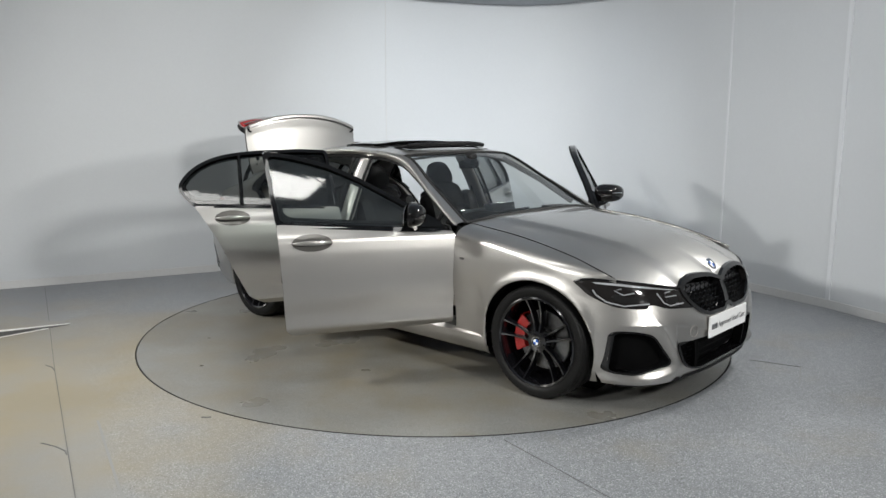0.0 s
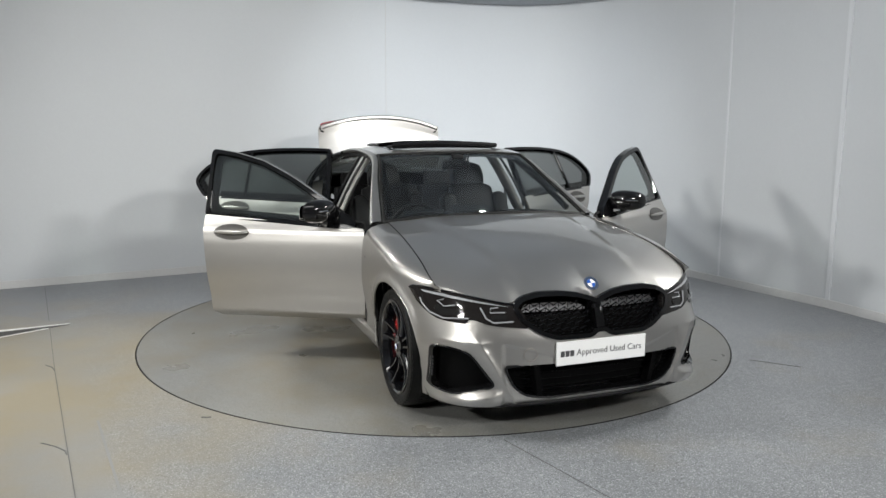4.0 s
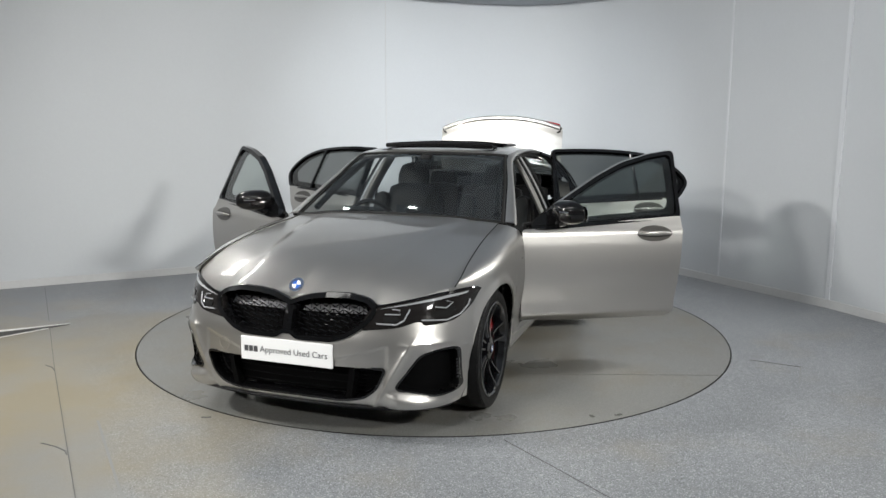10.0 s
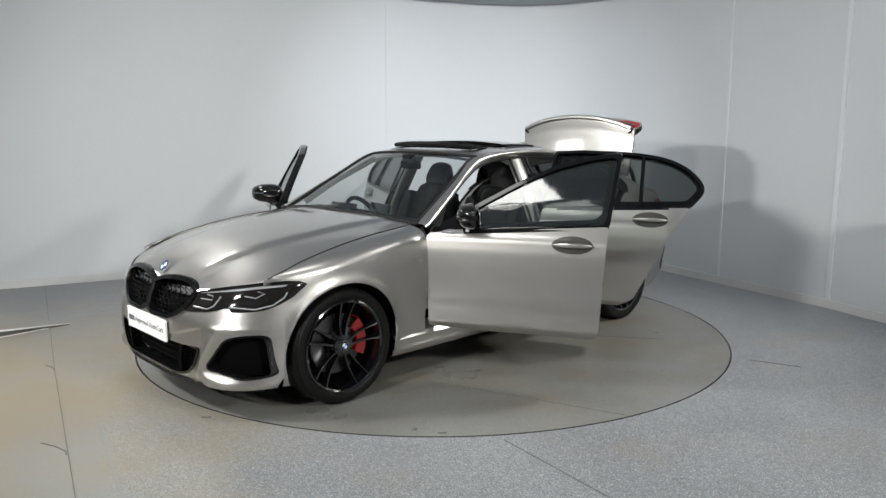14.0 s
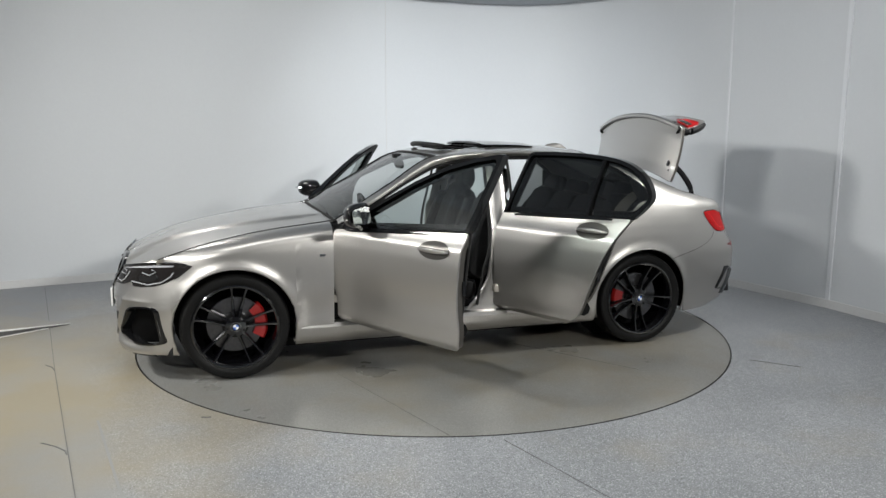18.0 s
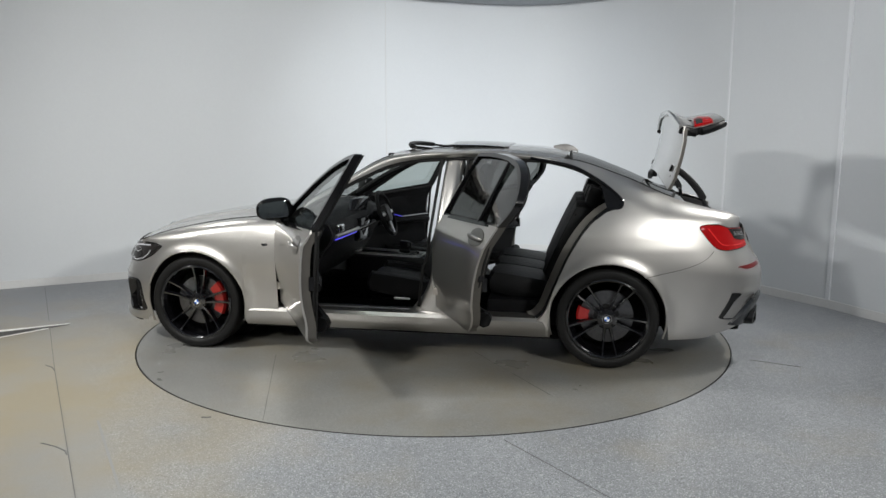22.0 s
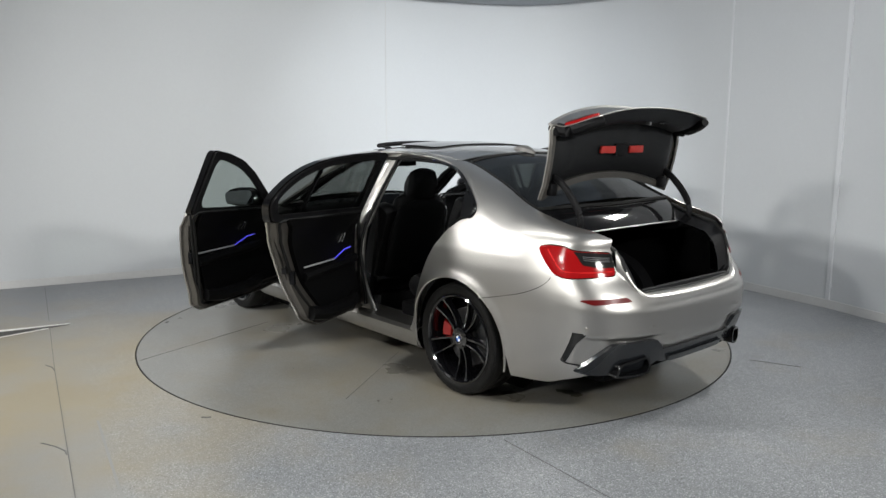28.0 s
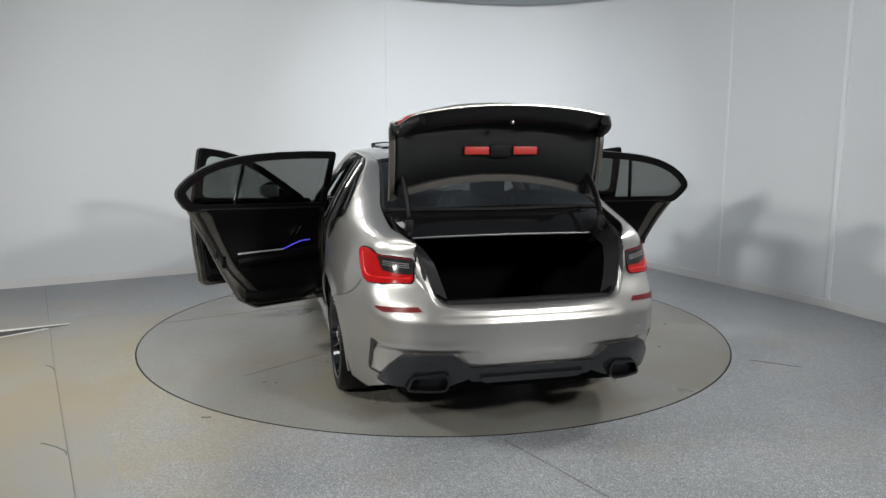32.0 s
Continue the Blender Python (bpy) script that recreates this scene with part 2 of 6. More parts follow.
def floor_material(name, color, fleck, tan, tan_spot=(-2.5, -1.5), most=0.28, grain=220, deep=0.5, rough=0.43, patch=1.1, seam=-2.55):
    m = material(name, color, rough, 0, 0, 0.10, 160, 0.28, 1.6, rvary=0.07)
    nt = m.node_tree
    b = nt.nodes["Principled BSDF"]
    src = b.inputs["Base Color"].links[0].from_socket
    tc = nt.nodes.new("ShaderNodeTexCoord")
    vo = nt.nodes.new("ShaderNodeTexVoronoi")
    vo.inputs["Scale"].default_value = grain
    nt.links.new(tc.outputs["Object"], vo.inputs["Vector"])
    sep = nt.nodes.new("ShaderNodeSeparateColor")
    nt.links.new(vo.outputs["Color"], sep.inputs[0])
    gt = nt.nodes.new("ShaderNodeMath")
    gt.operation = "GREATER_THAN"
    gt.inputs[1].default_value = 0.86
    nt.links.new(sep.outputs[0], gt.inputs[0])
    # one sheet of vinyl is smooth, the next one speckled
    dot = nt.nodes.new("ShaderNodeVectorMath")
    dot.operation = "DOT_PRODUCT"
    dot.inputs[1].default_value = (0.871, 0.491, 0)
    nt.links.new(tc.outputs["Object"], dot.inputs[0])
    sheet = nt.nodes.new("ShaderNodeMapRange")
    sheet.inputs["From Min"].default_value, sheet.inputs["From Max"].default_value = seam - 0.05, seam + 0.05
    sheet.inputs["To Min"].default_value = 0.12
    nt.links.new(dot.outputs["Value"], sheet.inputs["Value"])
    few = [nt.nodes.new("ShaderNodeMath") for _ in range(2)]
    for node in few:
        node.operation = "MULTIPLY"
        nt.links.new(sheet.outputs[0], node.inputs[1])
    nt.links.new(gt.outputs[0], few[0].inputs[0])
    mx = nt.nodes.new("ShaderNodeMix")
    mx.data_type = "RGBA"
    mx.inputs["B"].default_value = (*fleck, 1)
    nt.links.new(few[0].outputs[0], mx.inputs["Factor"])
    nt.links.new(src, mx.inputs["A"])
    lt = nt.nodes.new("ShaderNodeMath")
    lt.operation = "LESS_THAN"
    lt.inputs[1].default_value = 0.17
    nt.links.new(sep.outputs[0], lt.inputs[0])
    dark = nt.nodes.new("ShaderNodeMix")
    dark.data_type = "RGBA"
    dark.inputs["B"].default_value = (*[c * deep for c in color], 1)
    nt.links.new(lt.outputs[0], few[1].inputs[0])
    nt.links.new(few[1].outputs[0], dark.inputs["Factor"])
    nt.links.new(mx.outputs["Result"], dark.inputs["A"])
    mx = dark
    # tan scuffs; on the floor this tan also stands for warm light
    no = nt.nodes.new("ShaderNodeTexNoise")
    no.inputs["Scale"].default_value = patch
    no.inputs["Detail"].default_value = 9
    no.inputs["Roughness"].default_value = 0.62
    nt.links.new(tc.outputs["Object"], no.inputs["Vector"])
    mr = nt.nodes.new("ShaderNodeMapRange")
    mr.inputs["From Min"].default_value = 0.46
    mr.inputs["From Max"].default_value = 0.86
    mr.inputs["To Max"].default_value = 0.85
    nt.links.new(no.outputs["Fac"], mr.inputs["Value"])
    # tan is strongest round one spot and fades with distance
    far = nt.nodes.new("ShaderNodeVectorMath")
    far.operation = "DISTANCE"
    far.inputs[1].default_value = (*tan_spot, 0)
    nt.links.new(tc.outputs["Object"], far.inputs[0])
    fall = nt.nodes.new("ShaderNodeMapRange")
    fall.inputs["From Min"].default_value, fall.inputs["From Max"].default_value = 0.6, 3.0
    fall.inputs["To Min"].default_value, fall.inputs["To Max"].default_value = most, -0.10
    nt.links.new(far.outputs["Value"], fall.inputs["Value"])
    plus = nt.nodes.new("ShaderNodeMath")
    plus.operation = "ADD"
    nt.links.new(no.outputs["Fac"], plus.inputs[0])
    nt.links.new(fall.outputs[0], plus.inputs[1])
    nt.links.new(plus.outputs[0], mr.inputs["Value"])
    m2 = nt.nodes.new("ShaderNodeMix")
    m2.data_type = "RGBA"
    m2.inputs["B"].default_value = (*tan, 1)
    nt.links.new(mr.outputs[0], m2.inputs["Factor"])
    nt.links.new(mx.outputs["Result"], m2.inputs["A"])
    nt.links.new(m2.outputs["Result"], b.inputs["Base Color"])
    return m


# the tan at the floor's left is partly warm lamp light put into the colour
FLOOR = floor_material("grey_vinyl_floor", (0.205, 0.215, 0.228), (0.40, 0.41, 0.425), (0.235, 0.198, 0.128), most=0.32, grain=235, deep=0.52)
TABLE = floor_material("grey_turntable_vinyl", (0.176, 0.176, 0.168), (0.24, 0.238, 0.228), (0.155, 0.128, 0.078), (-0.3, -0.3), 0.21, 260, 0.75, 0.32, 1.9, -9.0)
GAP = material("dark_gap", (0.02, 0.02, 0.02), 0.8)

R_TABLE = 2.226
HIGH = 3.1
# the plan of the wall: left run, rounded corner, right run
LEFT_DIR = Vector((1.61, 0.84)).normalized()
RIGHT_DIR = Vector((0.64, -1.52)).normalized()
LEFT_END, RIGHT_START = Vector((-0.15, 3.50)), Vector((2.20, 3.10))


def wall_plan():
    pts = [Vector((-9.2, -1.23)), Vector((-5.0, 0.968)), LEFT_END - LEFT_DIR * 2.0]
    corner = Vector((1.55, 4.38))
    for i in range(25):
        t = i / 24
        pts.append(LEFT_END * (1 - t) ** 2 + corner * (2 * t * (1 - t)) + RIGHT_START * t * t)
    pts += [Vector((3.48, 0.60)), Vector((3.68, 0.06)), Vector((4.72, -2.72)), Vector((5.2, -4.0)), Vector((5.4, -7.4)), Vector((-9.0, -7.4))]
    return pts


PLAN = wall_plan()


def offset_plan(d):
    k = len(PLAN)
    out = []
    for i in range(k):
        a, b, p = PLAN[i - 1], PLAN[(i + 1) % k], PLAN[i]
        n = ((p - a).normalized() + (b - p).normalized()).normalized()
        out.append(p + Vector((-n.y, n.x)) * d)
    return out


def wall_run(name, i0, i1, d0, d1, z0, z1, mat, label=""):
    a, b = offset_plan(d0), offset_plan(d1)
    k = len(PLAN)
    idx = [i % k for i in range(i0, i1 + 1)]
    prof = [[(*a[i], z0), (*a[i], z1), (*b[i], z1), (*b[i], z0)] for i in idx]
    vs = [p for q in prof for p in q]
    fs = []
    for i in range(len(idx) - 1):
        for j in range(4):
            fs.append([i * 4 + j, i * 4 + (j + 1) % 4, i * 4 + 4 + (j + 1) % 4, i * 4 + 4 + j])
    fs += [[3, 2, 1, 0], [len(vs) - 4, len(vs) - 3, len(vs) - 2, len(vs) - 1]]
    ob = part(name, (vs, fs), mat)
    bm = bmesh.new()
    bm.from_mesh(ob.data)
    bmesh.ops.recalc_face_normals(bm, faces=bm.faces)
    bm.to_mesh(ob.data)
    bm.free()
    return tagged(ob, label, "", "", "structure")


K = len(PLAN)
wall_run("wall_north", 1, K - 4, 0.0, 0.12, 0, HIGH, WALL, "white studio wall that sweeps round a rounded corner")
wall_run("wall_south", K - 4, K + 1, 0.0, 0.12, 0, HIGH, FARWALL, "plain pale grey wall facing the turntable")
wall_run("baseboard", 1, K - 4, -0.014, -0.001, 0, 0.075, SKIRT, "pale grey skirting along the studio wall")


def flat(name, pts, z0, z1, mat, label):
    k = len(pts)
    vs = [(*p, z1) for p in pts] + [(*p, z0) for p in pts]
    fs = [list(range(k)), [k + i for i in range(k)][::-1]] + [[(i + 1) % k, i, k + i, k + (i + 1) % k] for i in range(k)]
    bm = bmesh.new()
    bv = [bm.verts.new(v) for v in vs]
    for f in fs:
        bm.faces.new([bv[i] for i in f])
    bmesh.ops.recalc_face_normals(bm, faces=bm.faces)
    return tagged(part(name, bm, mat, smooth=False), label, "", "", "structure")


def disc_hole_floor():
    n = 160
    ins = [(R_TABLE * math.cos(2 * math.pi * i / n), R_TABLE * math.sin(2 * math.pi * i / n)) for i in range(n)]
    out = [(16 * math.cos(2 * math.pi * i / n), 16 * math.sin(2 * math.pi * i / n)) for i in range(n)]
    bm = ring_plate(out, ins, lambda x, y: (x, y, 0.0), (0, 0, -0.06))
    return tagged(part("floor", bm, FLOOR, smooth=False), "grey speckled vinyl floor with tan scuffs and warm light painted on its left", "", "", "structure")


disc_hole_floor()
flat("ground", [(-16, -16), (16, -16), (16, 16), (-16, 16)], -0.2, -0.06, GAP, "dark pit under the turntable")
flat("ceiling", offset_plan(0.1), HIGH, HIGH + 0.1, CEIL, "plain grey studio ceiling")
# added panel: gives bonnet and roof a blue-grey reflection, no known ceiling part
REFLECT_GREY = material("grey_reflection_panel", (0.46, 0.52, 0.60), 0.7, 0, 0, 0.05, 30, 0.04, 2)
flat("reflection_panel", [(-2.8, -4.6), (2.6, -4.6), (2.5, 1.4), (1.9, 2.6), (1.2, 3.3), (-0.2, 3.1), (-2.8, 1.7)], HIGH - 0.03, HIGH - 0.004, REFLECT_GREY, "added blue-grey panel over the turntable for the bonnet to reflect")


def turntable():
    n = 160
    r = R_TABLE - 0.007
    base = tagged(new("turntable"), "round grey vinyl car turntable set flush in the floor", "turntable")
    pts = [(r * math.cos(2 * math.pi * i / n), r * math.sin(2 * math.pi * i / n)) for i in range(n)]
    part("deck", plate(pts, lambda x, y: (x, y, 0.0), (0, 0, -0.05), 4), TABLE, base, smooth=False)
    return base


TURNTABLE = turntable()
SEAM = material("floor_seam", (0.11, 0.11, 0.11), 0.8)
PALESEAM = material("pale_floor_seam", (0.235, 0.235, 0.23), 0.6)
STRIP = material("wall_strip", (0.62, 0.635, 0.66), 0.45, 0, 0, 0.02, 60)
EDGE = material("white_metal_edge", (0.72, 0.72, 0.70), 0.4, 0, 0, 0.05, 60, 0.08, 9)


def line_on_floor(pts, w, z=0.0025):
    """A thin ribbon along a path on the floor."""
    pts = [Vector(p) for p in pts]
    vs, fs = [], []
    for i, p in enumerate(pts):
        d = (pts[min(i + 1, len(pts) - 1)] - pts[max(i - 1, 0)]).normalized()
        n = Vector((-d.y, d.x)) * w / 2
        vs += [(*(p + n), z), (*(p - n), z), (*(p + n), -0.01), (*(p - n), -0.01)]
    for i in range(len(pts) - 1):
        a, b = i * 4, i * 4 + 4
        fs += [[a, a + 1, b + 1, b], [a + 2, a, b, b + 2], [a + 1, a + 3, b + 3, b + 1]]
    return vs, fs


def floor_lines():
    joints = [([(-3.84, 1.42), (-3.1, 0.05), (-2.46, -1.14), (-1.76, -2.41), (-1.2, -3.42)], 0.003, SEAM),
              ([(-2.57, -1.04), (-2.50, -1.09), (-2.45, -1.16)], 0.005, SEAM),
              ([(-1.95, -2.29), (-1.86, -2.33), (-1.79, -2.38), (-1.755, -2.43)], 0.006, SEAM),
              ([(-1.80, -2.0), (-1.32, -2.85), (-1.0, -3.42)], 0.012, PALESEAM),
              ([(0.35, -2.26), (0.69, -2.78), (1.0, -3.25)], 0.002, SEAM),
              ([(-1.262, -1.952), (-1.235, -1.957), (-1.212, -1.950)], 0.012, SEAM),
              ([(2.15, -0.93), (2.42, -1.09)], 0.006, SEAM), ([(2.42, -1.09), (2.25, -1.42)], 0.006, PALESEAM)]
    for pts, w, mat in joints:
        tagged(part("floor_joint", line_on_floor(pts, w), mat, smooth=False), "thin joint in the grey vinyl floor", "", "", "structure")


def wall_strips():
    """Cover strips over the joints of the wall boards."""
    for (x, y), n, w, d in (((2.92, 1.70), RIGHT_DIR, 0.022, 0.008), ((3.48, 0.60), RIGHT_DIR, 0.040, 0.014)):
        c, t = Vector((x, y)), n
        q = Vector((-t.y, t.x))
        q = q if q.dot(-c) > 0 else -q
        pts = [c + t * w / 2 + q * d, c - t * w / 2 + q * d, c - t * w / 2 - q * 0.02, c + t * w / 2 - q * 0.02]
        vs = [(*p, z) for z in (0.076, HIGH) for p in pts]
        fs = [[i, (i + 1) % 4, 4 + (i + 1) % 4, 4 + i] for i in range(4)]
        bm = bmesh.new()
        bv = [bm.verts.new(v) for v in vs]
        for f in fs:
            bm.faces.new([bv[i] for i in f])
        bmesh.ops.recalc_face_normals(bm, faces=bm.faces)
        tagged(part("wall_trim", bm, STRIP, smooth=False), "white cover strip over a wall joint", "", "", "structure")
    for x, y in ((-0.585, 3.272), (-3.85, 1.575)):
        c, t = Vector((x, y)), LEFT_DIR
        q = Vector((t.y, -t.x))
        pts = [c + t * 0.003 + q * 0.003, c - t * 0.003 + q * 0.003, c - t * 0.003 - q * 0.02, c + t * 0.003 - q * 0.02]
        vs = [(*p, z) for z in (0.076, HIGH) for p in pts]
        tagged(part("wall_joint", (vs, [[i, 4 + i, 4 + (i + 1) % 4, (i + 1) % 4] for i in range(4)]), SKIRT, smooth=False), "fine joint between wall boards", "", "", "structure")


def ramp_board():
    """A raised wedge of floor board with a white metal edge."""
    tip, b, c = Vector((-2.92, 0.015)), Vector((-3.55, -0.70)), Vector((-4.10, 0.40))
    base = tagged(new("ramp_board"), "low wedge ramp with grey top and white metal edge", "ramp")
    hs = (0.008, 0.086, 0.050)
    vs = [(*p, h) for p, h in zip((tip, b, c), hs)] + [(*p, 0.0) for p in (tip, b, c)]
    part("board", (vs, [[0, 1, 2][::-1], [3, 4, 5], [1, 4, 5, 2], [2, 5, 3, 0]]), FLOOR, base, smooth=False)
    part("dark_face", (vs[:2] + vs[3:5], [[0, 2, 3, 1]]), SEAM, base, "dark front face of the ramp", smooth=False)
    part("metal_edge", tube([(*tip, 0.007), (*b, 0.084)], lambda t: 0.004 + 0.006 * t, 6), EDGE, base)
    part("lower_edge", tube([(*(tip + Vector((-0.10, -0.13))), 0.003), (*(b + Vector((0.012, -0.008))), 0.004)], 0.004, 5), EDGE, base, "thin pale lower edge")


floor_lines()
wall_strips()
ramp_board()


RINGMAT = material("dark_edge_metal", (0.008, 0.008, 0.008), 0.7)


def turntable_trim():
    n = 160
    r = R_TABLE - 0.007
    ring = [[(q * math.cos(2 * math.pi * i / n), q * math.sin(2 * math.pi * i / n)) for i in range(n)] for q in (r + 0.003, r - 0.003)]
    part("edge_ring", ring_plate(*ring, lambda x, y: (x, y, 0.0015), (0, 0, -0.02)), RINGMAT, TURNTABLE, "dark metal edge ring", smooth=False)
    for p, q in (((0.95, 0.97), (0.56, 2.13)), ((-0.40, 0.67), (-0.95, 1.47))):
        part("deck_joint", line_on_floor([p, q], 0.0025, 0.0015), SEAM, TURNTABLE, "", smooth=False)


turntable_trim()

# ---- the car: x forward, y to its left, z up, from the ground midway between the axles ----
CAR = tagged(new("saloon_car"), "satin grey four-door saloon, all doors and boot open, on a turntable", "car")
AXLE, R_TYRE, R_ARCH = 1.4255, 0.333, 0.375

nose_x = curve((0.10, 2.05), (0.15, 2.13), (0.22, 2.18), (0.35, 2.19), (0.50, 2.185), (0.60, 2.165), (0.68, 2.13), (0.74, 2.08), (0.80, 1.98), (0.9, 1.8))
tail_x = curve((0.10, -2.21), (0.22, -2.36), (0.35, -2.44), (0.50, -2.485), (0.62, -2.49), (0.70, -2.455), (0.80, -2.385), (0.95, -2.335), (1.04, -2.345), (1.1, -2.345))
wide = curve((0.10, 0.86), (0.16, 0.92), (0.25, 0.955), (0.40, 0.978), (0.55, 0.993), (0.66, 1.0), (0.78, 0.996), (0.85, 0.987), (0.874, 0.982), (0.90, 0.961), (0.97, 0.922), (1.05, 0.895))
soft_wide = curve((0.10, 0.86), (0.16, 0.92), (0.25, 0.955), (0.40, 0.978), (0.55, 0.993), (0.66, 1.0), (0.78, 0.993), (0.86, 0.978), (0.92, 0.960), (0.97, 0.940), (1.05, 0.903))
ARC = {}


def lerp(a, b, t):
    return a + (b - a) * t


def contour(z):
    """Half of the plan outline at height z, from the nose to the tail, in tables for side, nose and tail."""
    key = round(z, 3)
    if key not in ARC:
        z = key
        g = min(1, max(0, (0.64 - z) / 0.18))
        f, r, w, q = nose_x(z) - 2.19, tail_x(z) + 2.36, wide(z), soft_wide(z)
        ctl = [(2.19 + f, 0), (2.185 + f, 0.22), (2.15 + f, 0.44), (2.05 + f * 0.9 + 0.015 * g, 0.645 + 0.012 * g), (1.90 + f * 0.7 + 0.02 * g, 0.775 * w ** 0.5 + 0.022 * g), (1.70 + f * 0.3, 0.853 * w + 0.026 * g),
               (AXLE, 0.898 * w), (0.9, 0.893 * w), (0, 0.887 * w), (-0.8, 0.893 * w), (-AXLE, 0.905 * q), (-1.80, 0.868 * q),
               (-2.04 + r * 0.5, 0.806 * q), (-2.20 + r * 0.85, 0.718 * q ** 0.5), (-2.302 + r, 0.535), (-2.352 + r, 0.27), (-2.36 + r, 0)]
        p = np.array([(ctl[0][0], -ctl[1][1]), *ctl, (ctl[-1][0], -ctl[-2][1])])
        t = (np.arange(12) / 12)[None, :, None]
        a, b, c, d = (p[i:i + len(ctl) - 1][:, None, :] for i in range(4))
        out = 0.5 * (2 * b + (c - a) * t + (2 * a - 5 * b + 4 * c - d) * t * t + (3 * b - a - 3 * c + d) * t ** 3)
        out = np.vstack([out.reshape(-1, 2), p[-2:-1]])
        n, m = out[:90], out[-84:][::-1]
        ARC[key] = ((-out[:, 0]).tolist(), out[:, 1].tolist(), n[:, 1].tolist(), n[:, 0].tolist(), m[:, 1].tolist(), m[:, 0].tolist())
    return ARC[key]


def side_y(x, z):
    c = contour(z)
    y = interp(-x, c[0], c[1])
    # a crease along the handles, a hollow above the sill and lips round the wheels
    return y + side_form(x, z)


def side_form(x, z):
    y = 0.001 * math.exp(-((z - 0.872) / 0.022) ** 2) * min(1, max(0, (1.95 - abs(x)) / 0.2)) - 0.014 * math.exp(-((z - 0.42) / 0.09) ** 2) * (1 if abs(x) < 1.0 else max(0, 1 - (abs(x) - 1.0) * 5))
    for ax in (AXLE, -AXLE):
        d = math.hypot(x - ax, z - R_TYRE)
        y += 0.012 * math.exp(-((d - R_ARCH) / 0.035) ** 2) * min(1, max(0, (1.80 - x) / 0.06))
    return y


def nose_at(y, z):
    c = contour(z)
    return interp(abs(y), c[2], c[3])


def tail_at(y, z):
    c = contour(z)
    return interp(abs(y), c[4], c[5])


def across(fn, y, z, off):
    """The point of a surface x = fn(y, z), off metres out along its normal."""
    x = fn(y, z)
    e = 0.006
    gy, gz = (fn(y + e, z) - fn(y - e, z)) / (2 * e), (fn(y, z + e) - fn(y, z - e)) / (2 * e)
    sx = 1 if x > 0 else -1
    n = Vector((1, -max(-3.0, min(3.0, gy)), -max(-2.0, min(2.0, gz)))).normalized() * sx
    return x + n.x * off, y + n.y * off, z + n.z * off


def half_width_at(x, z):
    c = contour(z)
    return interp(-x, c[0], c[1])


belt = curve((0.85, 0.895), (0.5, 0.912), (-0.28, 0.962), (-0.8, 0.985), (-1.3, 1.003), (-1.5, 1.0), (-2.0, 0.985), (-2.2, 0.965))


def glass_y(x, z):
    """The half width above the belt."""
    zb = belt(x)
    if z <= zb:
        return side_y(x, z)
    d = z - zb
    return side_y(x, zb) - 0.46 * d - 0.30 * d * d


# the outer edge of windscreen, roof, rear window and boot opening
rim_y = curve((0.80, 0.755), (0.40, 0.665), (0.06, 0.585), (-0.5, 0.60), (-1.15, 0.56), (-1.5, 0.60), (-1.83, 0.645), (-2.05, 0.64), (-2.19, 0.595), (-2.27, 0.545))
rim_z = curve((0.80, 0.955), (0.40, 1.185), (0.06, 1.365), (-0.2, 1.39), (-0.55, 1.40), (-1.15, 1.352), (-1.5, 1.248), (-1.83, 1.112), (-2.05, 1.052), (-2.19, 1.02), (-2.27, 0.985))
roof_mid = curve((0.86, 0.985), (0.45, 1.205), (0.12, 1.385), (-0.2, 1.43), (-0.55, 1.445), (-0.9, 1.432), (-1.2, 1.392), (-1.5, 1.293), (-1.83, 1.15), (-1.93, 1.108))
# the top edge of the door openings
door_top = curve((0.76, 0.95), (0.5, 1.09), (0.25, 1.225), (0.05, 1.31), (-0.15, 1.345), (-0.5, 1.362), (-0.95, 1.352), (-1.2, 1.303), (-1.38, 1.203), (-1.5, 1.09))
hood_y = curve((0.70, 0.70), (1.2, 0.735), (1.6, 0.762), (1.8, 0.775), (1.9, 0.775), (2.1, 0.7))
hood_ez = curve((0.70, 0.975), (0.85, 0.957), (1.2, 0.920), (1.6, 0.845), (1.8, 0.785), (1.95, 0.735), (2.08, 0.70))
hood_cz = curve((0.70, 1.005), (0.85, 0.995), (1.1, 0.965), (1.4, 0.925), (1.75, 0.862), (1.95, 0.80), (2.03, 0.765), (2.09, 0.735))


def hood_z(x, y):
    e, c, w = hood_ez(x), hood_cz(x), hood_y(x)
    t = min(abs(y) / w, 1)
    z = e + (c - e) * (1 - t ** 2.6)
    line = 0.36 + 0.14 * (1.9 - x)
    z += 0.016 * (1 / (1 + math.exp((abs(y) - line) / 0.014)) - 0.5) * max(0, min(1, (x - 0.7) * 3)) * max(0, min(1, (2.08 - x) * 4))
    return z


hood_lip = curve((0.0, 0.703), (0.05, 0.717), (0.12, 0.730), (0.31, 0.738), (0.40, 0.724), (0.46, 0.695), (0.60, 0.716), (0.70, 0.738), (0.78, 0.757), (0.9, 0.76))


def hood_front(y):
    z = hood_lip(abs(y))
    return nose_at(y, z) - 0.002


def arch_z(x, ax):
    d = abs(x - ax)
    return R_TYRE + math.sqrt(R_ARCH ** 2 - d * d) if d < R_ARCH else None


